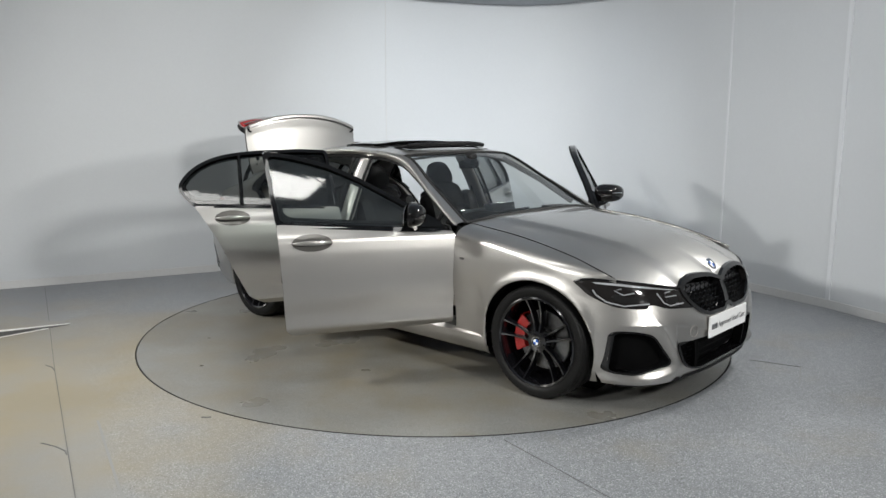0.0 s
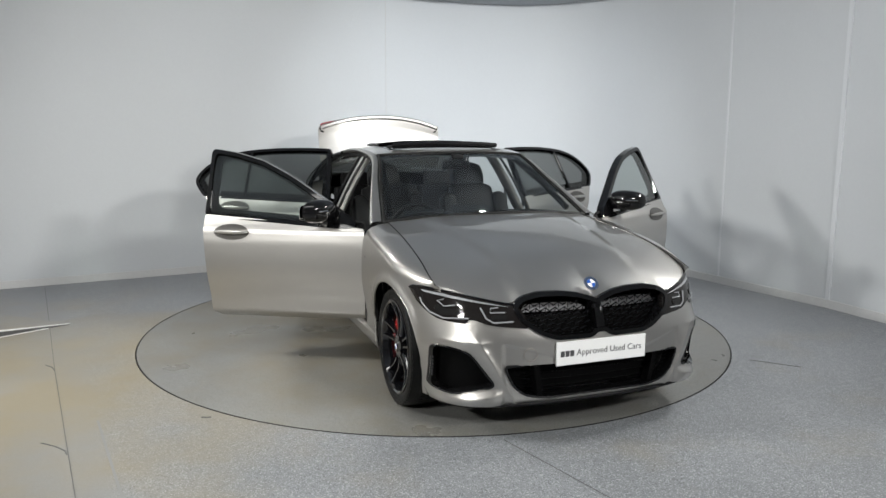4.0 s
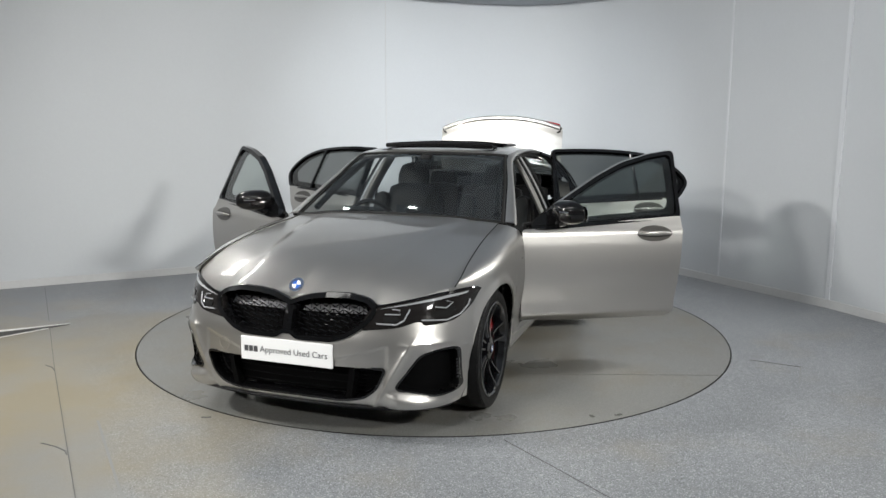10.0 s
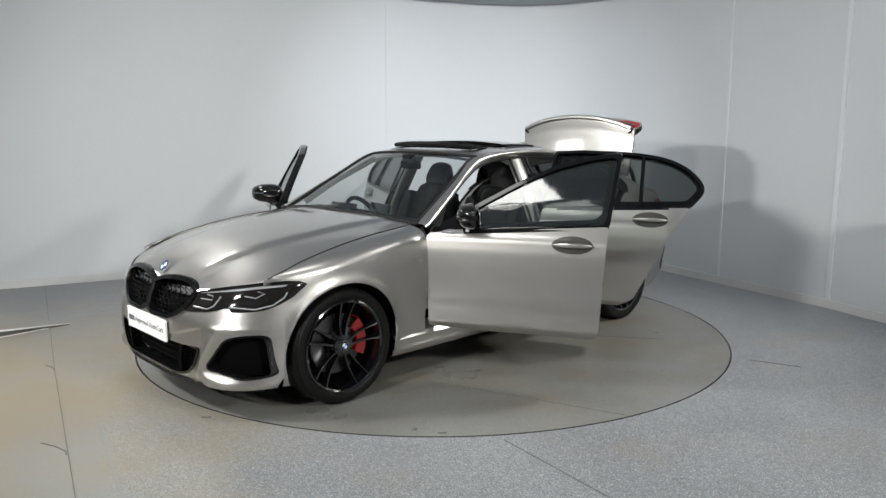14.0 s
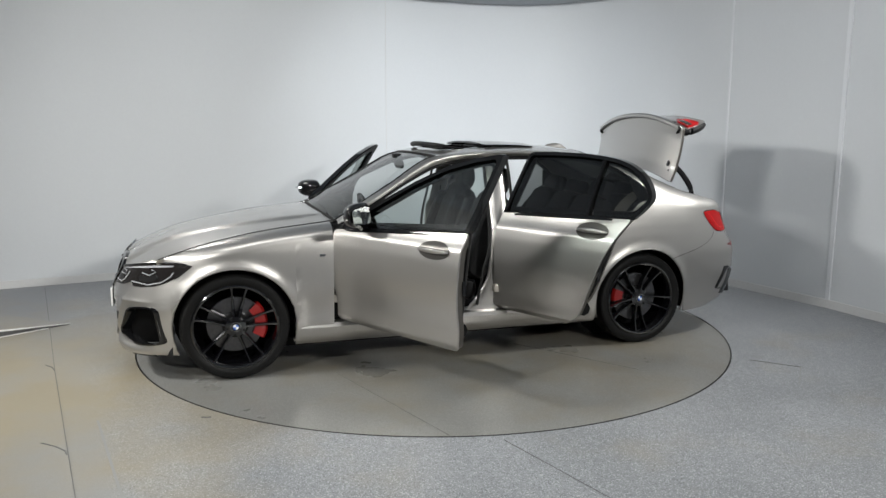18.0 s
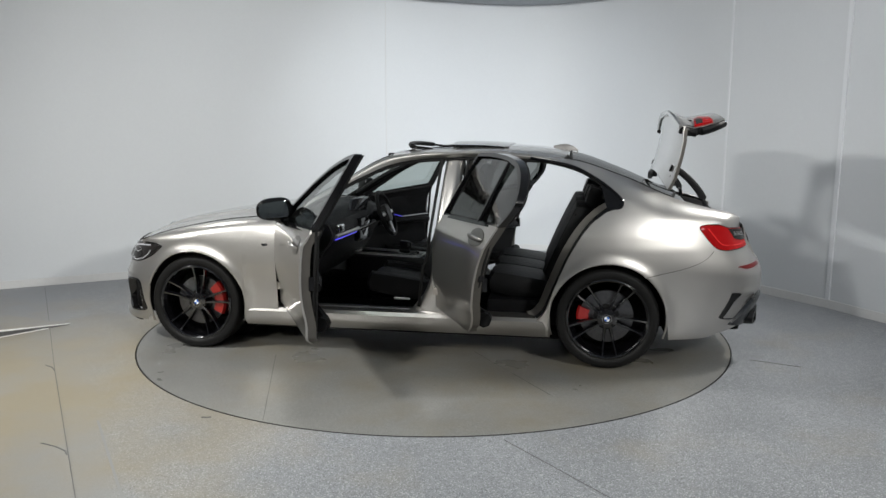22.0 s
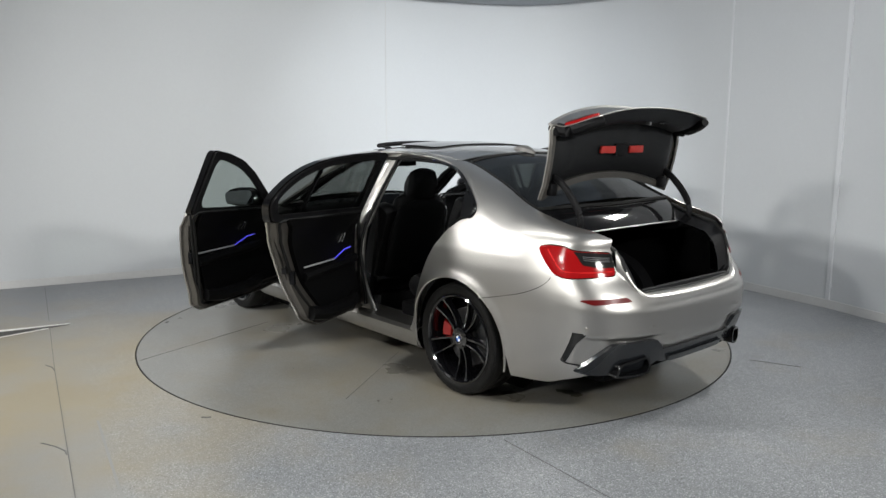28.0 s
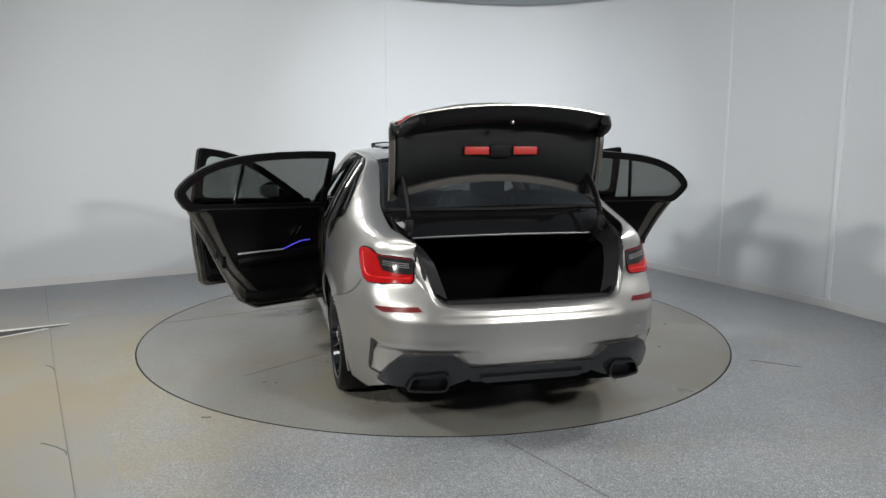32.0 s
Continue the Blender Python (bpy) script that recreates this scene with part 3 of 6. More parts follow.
def side_column(x, z0, zs, ye, ze, v, split=0.72):
    """A point of a body side: straight up the contour to zs, then rolling over to the edge (ye, ze)."""
    if v <= split:
        z = lerp(z0, zs, v / split)
        return x, glass_y(x, z), z
    t = (v - split) / (1 - split)
    ys = glass_y(x, zs)
    a = t * math.pi / 2
    k = 0.5 + 0.5 * min(1, max(0, (1.15 - ze) / 0.15))
    ez, ey = lerp(t, math.sin(a), k), lerp(t, 1 - math.cos(a), k)
    return x, lerp(ys, ye, ey), lerp(zs, ze, ez)


def fenders():
    zs = curve((0.8, 0.895), (1.2, 0.84), (1.6, 0.765), (1.87, 0.72))

    def skin(x0, x1, low, spread=None):
        def fn(u, v):
            x = spread(u) if spread else lerp(x0, x1, u)
            return side_column(x, low(x), zs(x), hood_y(x), hood_ez(x) - 0.003, v)
        return fn
    arch = lambda x: arch_z(x, AXLE) or 0.215
    around = lambda u: AXLE + R_ARCH * math.cos(lerp(math.pi, math.acos(0.93), u))
    for s in (1, -1):
        d = join(grid(skin(0.815, AXLE - R_ARCH, lambda x: 0.215), 6, 24, True),
                 grid(skin(0, 0, arch, around), 40, 24, True),
                 grid(skin(AXLE + R_ARCH * 0.93, 1.87, lambda x: lerp(0.47, 0.66, min(1, (x - 1.774) / 0.05))), 8, 24, True))
        ob = part("front_fender", d, PAINT, CAR, side=s, thick=0.004)
        # vertical crease of the air curtain behind the wheel, and the small side badge
        b = [(0.868, 0.758), (0.905, 0.758), (0.905, 0.772), (0.868, 0.772)]
        part("side_badge", plate(b, lambda x, z: (x, side_y(x, z) + 0.004, z), (0, -0.004, 0), 1), CHROME, ob, side=s)
        lip = [(AXLE + R_ARCH * math.cos(a), 0, R_TYRE + R_ARCH * math.sin(a)) for a in np.linspace(math.pi * 1.10, -0.10 * math.pi, 30)]
        lip = [(x, side_y(x, z) - 0.006, z) for x, _, z in lip]
        part("arch_lip", tube(lip, 0.007, 6), PAINT, ob, side=s)
        well = lambda u, v: (AXLE + 0.385 * math.cos(lerp(-0.25, math.pi + 0.25, u)), lerp(0.80, 0.50, v), R_TYRE + 0.385 * math.sin(lerp(-0.25, math.pi + 0.25, u)))
        part("wheel_liner", join(grid(well, 24, 2), plate_disc(AXLE, 0.50, 0.385)), PLASTIC, ob, side=s)


def plate_disc(ax, y, r):
    n = 24
    vs = [(ax + r * math.cos(2 * math.pi * i / n), y, R_TYRE + r * math.sin(2 * math.pi * i / n)) for i in range(n)]
    return vs, [list(range(n))]


def hood():
    def fn(u, v):
        uu = 2 * u - 1
        v = v ** 1.6
        y0 = uu * 0.778
        x0, x1 = hood_front(y0), 0.86 - 0.10 * uu * uu
        x = lerp(x0, x1, v)
        y = lerp(y0, uu * hood_y(x), min(1, v * 6))
        z = hood_z(x, y)
        return x, y, z + (hood_lip(abs(y0)) - hood_z(x0, y0)) * max(0, 1 - v * 3.2) ** 2 + 0.001
    ob = part("bonnet", grid(fn, 90, 36, False), PAINT, CAR, "satin grey bonnet with two raised creases", thick=0.012)
    # roundel on the nose of the bonnet
    roundel("badge", pose(2.072, 0, 0.762, 0, 50, 0), 0.041, ob)
    for s in (1, -1):
        gap = [(x, s * (hood_y(x) + 0.002), hood_ez(x) - 0.0015) for x in np.linspace(0.78, 1.86, 24)]
        part("bonnet_gap", tube(gap, 0.0032, 5), SEAL, ob)
    # washer jets and the dark scuttle under the windscreen
    def scuttle(u, v):
        y = lerp(-0.70, 0.70, u)
        return lerp(0.87, 0.74, v) - 0.1 * (y / 0.7) ** 2, y, lerp(0.965, 0.985, v) - 0.02 * (y / 0.7) ** 2
    part("scuttle_panel", grid(scuttle, 16, 2), PLASTIC, CAR)
    for s in (1, -1):
        arm = [(0.80, 0.55 * s, 0.985), (0.78, 0.3 * s, 1.006), (0.79, 0.0 + 0.08 * s, 1.012)]
        part("wiper", tube(arm, 0.008, 6), PLASTIC, CAR)


def roundel(name, m, r, parent):
    """A round badge: a chrome-edged dark ring with blue and white quarters. Its axis is local z."""
    def at(pts):
        return [tuple(m @ Vector(p)) for p in pts]
    n = 32
    def ann(r0, r1, z, a0=0.0, a1=2 * math.pi, k=n):
        vs = [(r * math.cos(lerp(a0, a1, i / k)), r * math.sin(lerp(a0, a1, i / k)), z) for i in range(k + 1) for r in (r0, r1)]
        return at(vs), [[2 * i, 2 * i + 1, 2 * i + 3, 2 * i + 2] for i in range(k)]
    def puck(r0, z0, z1):
        vs = [(r0 * math.cos(2 * math.pi * i / n), r0 * math.sin(2 * math.pi * i / n), z) for z in (z0, z1) for i in range(n)]
        return at(vs), [[i, (i + 1) % n, n + (i + 1) % n, n + i] for i in range(n)] + [[n + i for i in range(n)]]
    return part(name, join(puck(r, -0.004, 0.003)), CHROME, parent), \
        part(name + "_ring", ann(r * 0.60, r * 0.93, 0.0036), GLOSS if parent.name.startswith("wheel") else BADGE_RING, parent), \
        part(name + "_quarter", join(ann(0.0005, r * 0.57, 0.0037, 0, math.pi / 2, 8), ann(0.0005, r * 0.57, 0.0037, math.pi, 1.5 * math.pi, 8)), BLUE, parent), \
        part(name + "_quarter", join(ann(0.0005, r * 0.57, 0.0037, math.pi / 2, math.pi, 8), ann(0.0005, r * 0.57, 0.0037, 1.5 * math.pi, 2 * math.pi, 8)), WHITE, parent)


BADGE_RING = material("badge_ring", (0.05, 0.07, 0.12), 0.25, 0.2, 0.5)


def wrap(k, z, off=0.0):
    """The rear of the body: k counts along the plan outline, from 120 over the axle to 192 at the tail's centre."""
    z0 = math.floor(z * 250) / 250
    i = min(int(k), 191)
    f = k - i
    pts = []
    for zz in (z0, z0 + 0.004):
        c = contour(zz)
        pts.append((-lerp(c[0][i], c[0][i + 1], f), lerp(c[1][i], c[1][i + 1], f), c[0][i] - c[0][i + 1], c[1][i + 1] - c[1][i]))
    g = (z - z0) / 0.004
    x, y, tx, ty = (lerp(a, b, g) for a, b in zip(*pts))
    if x > -2.1:
        y += side_form(x, z)
    if off:
        h = math.hypot(tx, ty)
        x, y = x + off * ty / h, y - off * tx / h
    return x, y, z


def wrap_start(z):
    c = contour(z)
    i = bisect(c[0], 1.5) - 1
    return i + (1.5 - c[0][i]) / (c[0][i + 1] - c[0][i])


seam_z = curve((-1.5, 0.60), (-1.66, 0.624), (-1.80, 0.656), (-1.90, 0.682), (-2.0, 0.722), (-2.04, 0.75), (-2.07, 0.79), (-2.10, 0.83), (-2.5, 0.83))
K_END = next(k / 4 for k in range(560, 760) if wrap(k / 4, 0.85)[1] < 0.56)


def seam_at(k):
    z = 0.7
    for _ in range(4):
        z = seam_z(wrap(k, z)[0])
    return z


def quarters():
    door_edge = curve((-0.97, 0.30), (-1.02, 0.36), (-1.09, 0.55), (-1.18, 0.76), (-1.28, 0.92), (-1.38, 1.02), (-1.5, 1.09))
    zs = curve((-1.5, 1.09), (-1.62, 1.03), (-1.8, 0.975), (-2.02, 0.95), (-2.25, 0.945))
    for s in (1, -1):
        def strip(u, v):
            x = lerp(-0.97, -1.5, u)
            z0 = arch_z(x, -AXLE) or 0.20
            z = lerp(z0, max(door_edge(x), z0 + 0.01), v)
            return x, glass_y(x, z), z

        def skin(u, v):
            k = lerp(wrap_start(0.65), K_END, u)
            x = wrap(k, 0.65)[0]
            z0, z1 = max(arch_z(x, -AXLE) or 0.2, seam_at(k)), zs(wrap(k, 0.94)[0])
            split = 18 / 28
            z = lerp(z0, z1, min(1, v / split))
            kk = lerp(wrap_start(z), K_END, u)
            p = Vector(wrap(kk, z))
            zb = belt(p.x)
            if z > zb:
                p.y = lerp(glass_y(p.x, z), p.y, min(1, max(0, (-1.5 - p.x) / 0.25)))
            if v > split:
                t = (v - split) / (1 - split)
                a = t * math.pi / 2
                xr = max(p.x, -2.27)
                e = 0.5 + 0.5 * min(1, max(0, (1.15 - rim_z(xr)) / 0.15))
                ez, ey = lerp(t, math.sin(a), e), lerp(t, 1 - math.cos(a), e)
                p = Vector((lerp(p.x, xr, ey), lerp(p.y, rim_y(xr), ey), lerp(z1, rim_z(xr), ez)))
            return p
        ob = part("rear_quarter_panel", join(grid(strip, 40, 27, False), grid(skin, 64, 42, False)), PAINT, CAR, side=s, thick=0.004, weld=0.0012)
        lip = [(-AXLE + R_ARCH * math.cos(a), R_TYRE + R_ARCH * math.sin(a)) for a in np.linspace(math.pi * 1.10, -0.10 * math.pi, 30)]
        part("arch_lip", tube([(x, side_y(x, z) - 0.006, z) for x, z in lip], 0.007, 6), PAINT, ob, side=s)
        well = lambda u, v: (-AXLE + 0.385 * math.cos(lerp(-0.25, math.pi + 0.25, u)), lerp(0.83, 0.50, v), R_TYRE + 0.385 * math.sin(lerp(-0.25, math.pi + 0.25, u)))
        part("wheel_liner", join(grid(well, 24, 2), plate_disc(-AXLE, 0.50, 0.385)), PLASTIC, ob, side=s)
        arc = smooth_path([(x, glass_y(x, z) + 0.002, z) for x, z in ((-0.9, 1.36), (-1.16, 1.315), (-1.31, 1.247), (-1.43, 1.165), (-1.497, 1.098), (-1.48, 1.062), (-1.40, 1.036), (-1.33, 0.985))], 40)
        part("aperture_trim", tube(arc, 0.010, 6), GLOSS, ob, "gloss black trim round the window opening", side=s)
        # gloss black tip of the side window at the rear pillar
        tip = rounded([(-1.40, 1.045), (-1.36, 1.20), (-1.47, 1.135), (-1.515, 1.085), (-1.49, 1.045)], 0.02)
        part("window_corner_trim", plate(tip, lambda x, z: (x, glass_y(x, z) + 0.006, z), (0, -0.012, 0), 2), GLOSS, ob, side=s)


def sills():
    for s in (1, -1):
        prof = [(0.60, 0.30), (0.80, 0.325), (0.852, 0.318), (0.868, 0.295), (0.866, 0.255), (0.852, 0.215), (0.82, 0.185), (0.62, 0.18)]
        fn = lambda u, v: (lerp(1.06, -1.06, u), *prof[round(v * (len(prof) - 1))])
        ob = part("sill", grid(fn, 12, len(prof) - 1, False), PAINT, CAR, side=s)
        part("tread_strip", box(-0.12, 0.62, 0.70, 0.76, 0.318, 0.327, 0.002, 1), SATIN, ob, side=s)


def pillars():
    for s in (1, -1):
        def rail(u, v):
            x = lerp(0.775, -1.5, u)
            zt = door_top(x)
            a = Vector((x, rim_y(x), rim_z(x)))
            b = Vector((x, glass_y(x, zt) - 0.012 * min(1, (x + 1.5) / 0.2), zt))
            p = a.lerp(b, v)
            k = min(1, (x + 1.5) / 0.35)
            p.y += 0.018 * math.sin(math.pi * v) * k
            p.z += 0.006 * math.sin(math.pi * v) * k
            w = min(1, max(0, (-0.75 - x) / 0.7))
            w = w * w * (3 - 2 * w)
            t = 1 - v
            q = t * math.pi / 2
            return p.lerp(Vector((x, lerp(b.y, a.y, lerp(t, 1 - math.cos(q), 0.5)), lerp(b.z, a.z, lerp(t, math.sin(q), 0.5)))), w)
        ob = part("roof_rail", grid(rail, 48, 8, True), PAINT, CAR, side=s, thick=0.004)
        inner = [(x, glass_y(x, door_top(x)) - 0.035, door_top(x) - 0.012) for x in np.linspace(0.74, -1.48, 40)]
        part("door_seal", tube(inner, 0.014, 6), SEAL, ob, side=s)

        def post(u, v):
            z = lerp(0.30, 1.365, v)
            half = 0.066 + 0.16 * max(0, (0.62 - z) / 0.32) ** 2.2
            mid = lerp(-0.30, -0.385, v)
            a = u * 2 * math.pi
            y = glass_y(-0.35, z) - 0.045
            return mid + half * math.cos(a), y - 0.035 + 0.04 * math.sin(a), z
        part("centre_pillar", grid(post, 20, 24, True), PAINT, CAR, side=s)
        for e in (0.075, -0.075):
            pts = [(lerp(-0.30, -0.385, v) + e * (1.7 - v * 0.7 if v < 0.3 else 1.2), glass_y(-0.35, lerp(0.36, 1.34, v)) - 0.04, lerp(0.36, 1.34, v)) for v in np.linspace(0, 1, 12)]
            part("door_seal", tube(pts, 0.011, 6), SEAL, ob, side=s)

        def hinge_post(u, v):
            z = lerp(0.30, 0.94, v)
            return lerp(0.80, 0.70, u), side_y(0.8, z) - lerp(0.05, 0.12, u), z
        part("hinge_pillar", grid(hinge_post, 4, 10, False), SEAL, CAR, side=s, thick=0.03)
        for z in (0.45, 0.72):
            part("hinge", box(0.76, 0.82, 0.80, 0.865, z, z + 0.05, 0.006), SHUT, CAR, side=s)
            part("hinge", box(-0.34, -0.28, 0.80, 0.865, z, z + 0.05, 0.006), SHUT, CAR, side=s)
        edge = curve((-0.97, 0.32), (-1.02, 0.37), (-1.09, 0.55), (-1.18, 0.76), (-1.28, 0.92), (-1.38, 1.02), (-1.5, 1.09))
        pts = [(x, glass_y(x, edge(x)) - 0.03, edge(x)) for x in np.linspace(-0.97, -1.49, 24)]
        part("door_seal", tube(pts, 0.016, 6), SEAL, ob, side=s)

        def jamb(u, v):
            x = lerp(-0.95, -1.49, u)
            return x + 0.05 * v, glass_y(x, edge(x)) - 0.005 - 0.13 * v, edge(x) - 0.015 + 0.03 * v
        part("door_jamb", grid(jamb, 20, 4, True), SHUT, CAR, side=s)


def roof():
    hole = [(-0.02, 0.43), (-0.02, -0.43), (-0.40, -0.43), (-0.40, 0.43)]

    def surf(x, y):
        w = rim_y(x)
        t = min(1, abs(y) / w)
        return rim_z(x) + (roof_mid(x) - rim_z(x)) * (1 - t ** 2.4)

    def fn(u, v):
        x = lerp(0.10, -1.17, u) - 0.05 * (2 * v - 1) ** 2 * (1 - 2 * u)
        y = lerp(-1, 1, v) * rim_y(x)
        return x, y, surf(x, y) + 0.002
    ob = part("roof", grid(fn, 64, 48, True, lambda u, v: inside((lerp(0.10, -1.17, u), lerp(-1, 1, v) * 0.6), hole)), PAINT, CAR, thick=0.004)
    part("headliner", grid(lambda u, v: (lerp(0.06, -1.25, u), lerp(-1, 1, v) * 0.56, surf(lerp(0.06, -1.25, u), lerp(-1, 1, v) * 0.56) - 0.05), 20, 10, False,
                           lambda u, v: inside((lerp(0.06, -1.25, u), lerp(-1, 1, v) * 0.56), hole)), GREYLINER, ob)
    # the open sunroof: black frame, raised wind deflector, glass panel slid back above the roof
    to3 = lambda x, y: (x, y, surf(x, y) + 0.006)
    rim = rounded([(0.0, 0.455), (0.0, -0.455), (-0.42, -0.455), (-0.42, 0.455)], 0.05)
    part("sunroof_frame", ring_plate(rim, inset(rim, 0.04), to3, (0, 0, -0.05)), GLOSS, ob)
    defl = [(-0.055 + 0.07 * (1 - (y / 0.42) ** 2), y, surf(0, y) + 0.036) for y in np.linspace(-0.42, 0.42, 15)]
    part("wind_deflector", tube(defl, 0.017, 8, squash=1.3), PLASTIC, ob)
    for y in (-0.42, 0.42):
        part("deflector_arm", tube([(-0.05, y, surf(0, y) + 0.036), (-0.20, y, surf(-0.2, y) + 0.0)], 0.009, 6), PLASTIC, ob)
    glassp = rounded([(-0.34, 0.45), (-0.34, -0.45), (-0.74, -0.45), (-0.74, 0.45)], 0.05)
    part("sunroof_panel", plate(glassp, lambda x, y: (x, y, surf(x, y) + 0.018 - 0.012 * (x + 0.34) / -0.4 + 0.006), (0, 0, -0.012), 3), GLOSS, ob)
    # shark-fin aerial
    def fin(u, v):
        t = v
        x = lerp(-1.04, -1.22, u)
        hgt = 0.052 * math.sin(math.pi * min(1, 0.12 + 0.80 * u)) ** 0.8 * (1 - 0.45 * (1 - u))
        y = 0.036 * math.sin(math.pi * min(1, u * 0.85 + 0.1)) * math.cos(t * math.pi)
        return x, y, surf(x, 0) + hgt * math.sin(t * math.pi) ** 0.6
    part("aerial_fin", grid(fin, 12, 12, False), FINGREY, ob, "grey shark-fin aerial")

    def screen(u, v):
        yy = lerp(-1, 1, u)
        x = lerp(0.80, 0.075, v)
        x -= 0.02 * yy * yy
        w = rim_y(x) - 0.02
        t = abs(yy)
        return x + 0.055 * (1 - t ** 2) * (1 - v * 0.6), yy * w, lerp(rim_z(x), roof_mid(x) - 0.01, 1 - t ** 2.2) - 0.006
    part("windscreen", grid(screen, 24, 16, True), SCREEN, CAR, "clear laminated windscreen")
    edge = [screen(u, 0.0) for u in np.linspace(0, 1, 20)] + [screen(1, v) for v in np.linspace(0, 1, 12)] + [screen(u, 1.0) for u in np.linspace(1, 0, 20)] + [screen(0, v) for v in np.linspace(1, 0, 12)]
    part("windscreen_seal", tube(edge, 0.012, 5, True), SEAL, CAR)

    def backlight(u, v):
        yy = lerp(-1, 1, u)
        t = abs(yy)
        x = lerp(-1.17, -1.82, v)
        w = rim_y(x) - 0.015
        x -= 0.10 * (1 - t * t) * max(0, v - 0.2)
        return x, yy * w, lerp(rim_z(x), roof_mid(x), 1 - t ** 2.2) - 0.004
    def cowl(u, v):
        p, y = Vector(backlight(u, 1.0)), lerp(-1, 1, u)
        q = Vector((-1.965 - 0.05 * (1 - y * y), y * 0.585, 1.0 - 0.015 * y * y))
        return p.lerp(q, v) + Vector((0, 0, -0.012 + 0.02 * math.sin(math.pi * v)))
    cw = part("boot_cowl", grid(cowl, 24, 6, True), GLOSS, CAR, "gloss black panel under the rear window", thick=0.004)
    part("cowl_strip", tube([cowl(u, 1.0) for u in np.linspace(0.03, 0.97, 21)], 0.006, 6), SATIN, cw, "satin silver strip along the boot opening")
    part("rear_window", grid(backlight, 24, 14, True), DARKGLASS, CAR, "dark tinted rear window")
    edge = [backlight(u, 1.0) for u in np.linspace(0, 1, 20)] + [backlight(1, v) for v in np.linspace(1, 0, 12)] + [backlight(u, 0.0) for u in np.linspace(1, 0, 20)] + [backlight(0, v) for v in np.linspace(0, 1, 12)]
    part("rear_window_seal", tube(edge, 0.010, 5, True), SEAL, CAR)


KIDNEY = [(0.0, 0.683), (0.03, 0.696), (0.11, 0.718), (0.20, 0.727), (0.31, 0.728), (0.40, 0.712), (0.437, 0.69), (0.449, 0.663), (0.424, 0.614), (0.37, 0.572), (0.318, 0.541), (0.249, 0.519), (0.07, 0.517), (0.045, 0.525), (0.025, 0.541), (0.0, 0.541)]
LAMP = [(0.45, 0.687), (0.535, 0.699), (0.62, 0.714), (0.80, 0.738), (0.92, 0.743), (0.99, 0.738), (1.03, 0.726), (0.99, 0.664), (0.95, 0.638), (0.905, 0.616), (0.86, 0.602), (0.79, 0.596), (0.70, 0.594), (0.685, 0.613), (0.655, 0.613), (0.60, 0.596), (0.56, 0.588), (0.45, 0.581), (0.395, 0.576), (0.402, 0.63), (0.425, 0.676)]
INTAKE = [(0.805, 0.47), (0.735, 0.471), (0.668, 0.452), (0.552, 0.288), (0.735, 0.236), (0.805, 0.246)]
LOWER = [(-0.512, 0.389), (0.512, 0.389), (0.466, 0.283), (0.405, 0.236), (0.31, 0.219), (-0.31, 0.219), (-0.405, 0.236), (-0.466, 0.283)]


def on_nose(y, z, off=0.0):
    return across(nose_at, y, z, off) if off else (nose_at(y, z), y, z)


def round_nose(s, z, off=0.0):
    """The point s metres round the nose from its centre, off metres proud."""
    c = contour(z)
    acc, px, py = 0.0, c[3][0], c[2][0]
    for y, x in zip(c[2][1:], c[3][1:]):
        d = math.hypot(x - px, y - py)
        if acc + d >= s:
            k = (s - acc) / d
            return lerp(px, x, k) + off * (y - py) / d, lerp(py, y, k) - off * (x - px) / d, z
        acc, px, py = acc + d, x, y
    return px, py + off, z


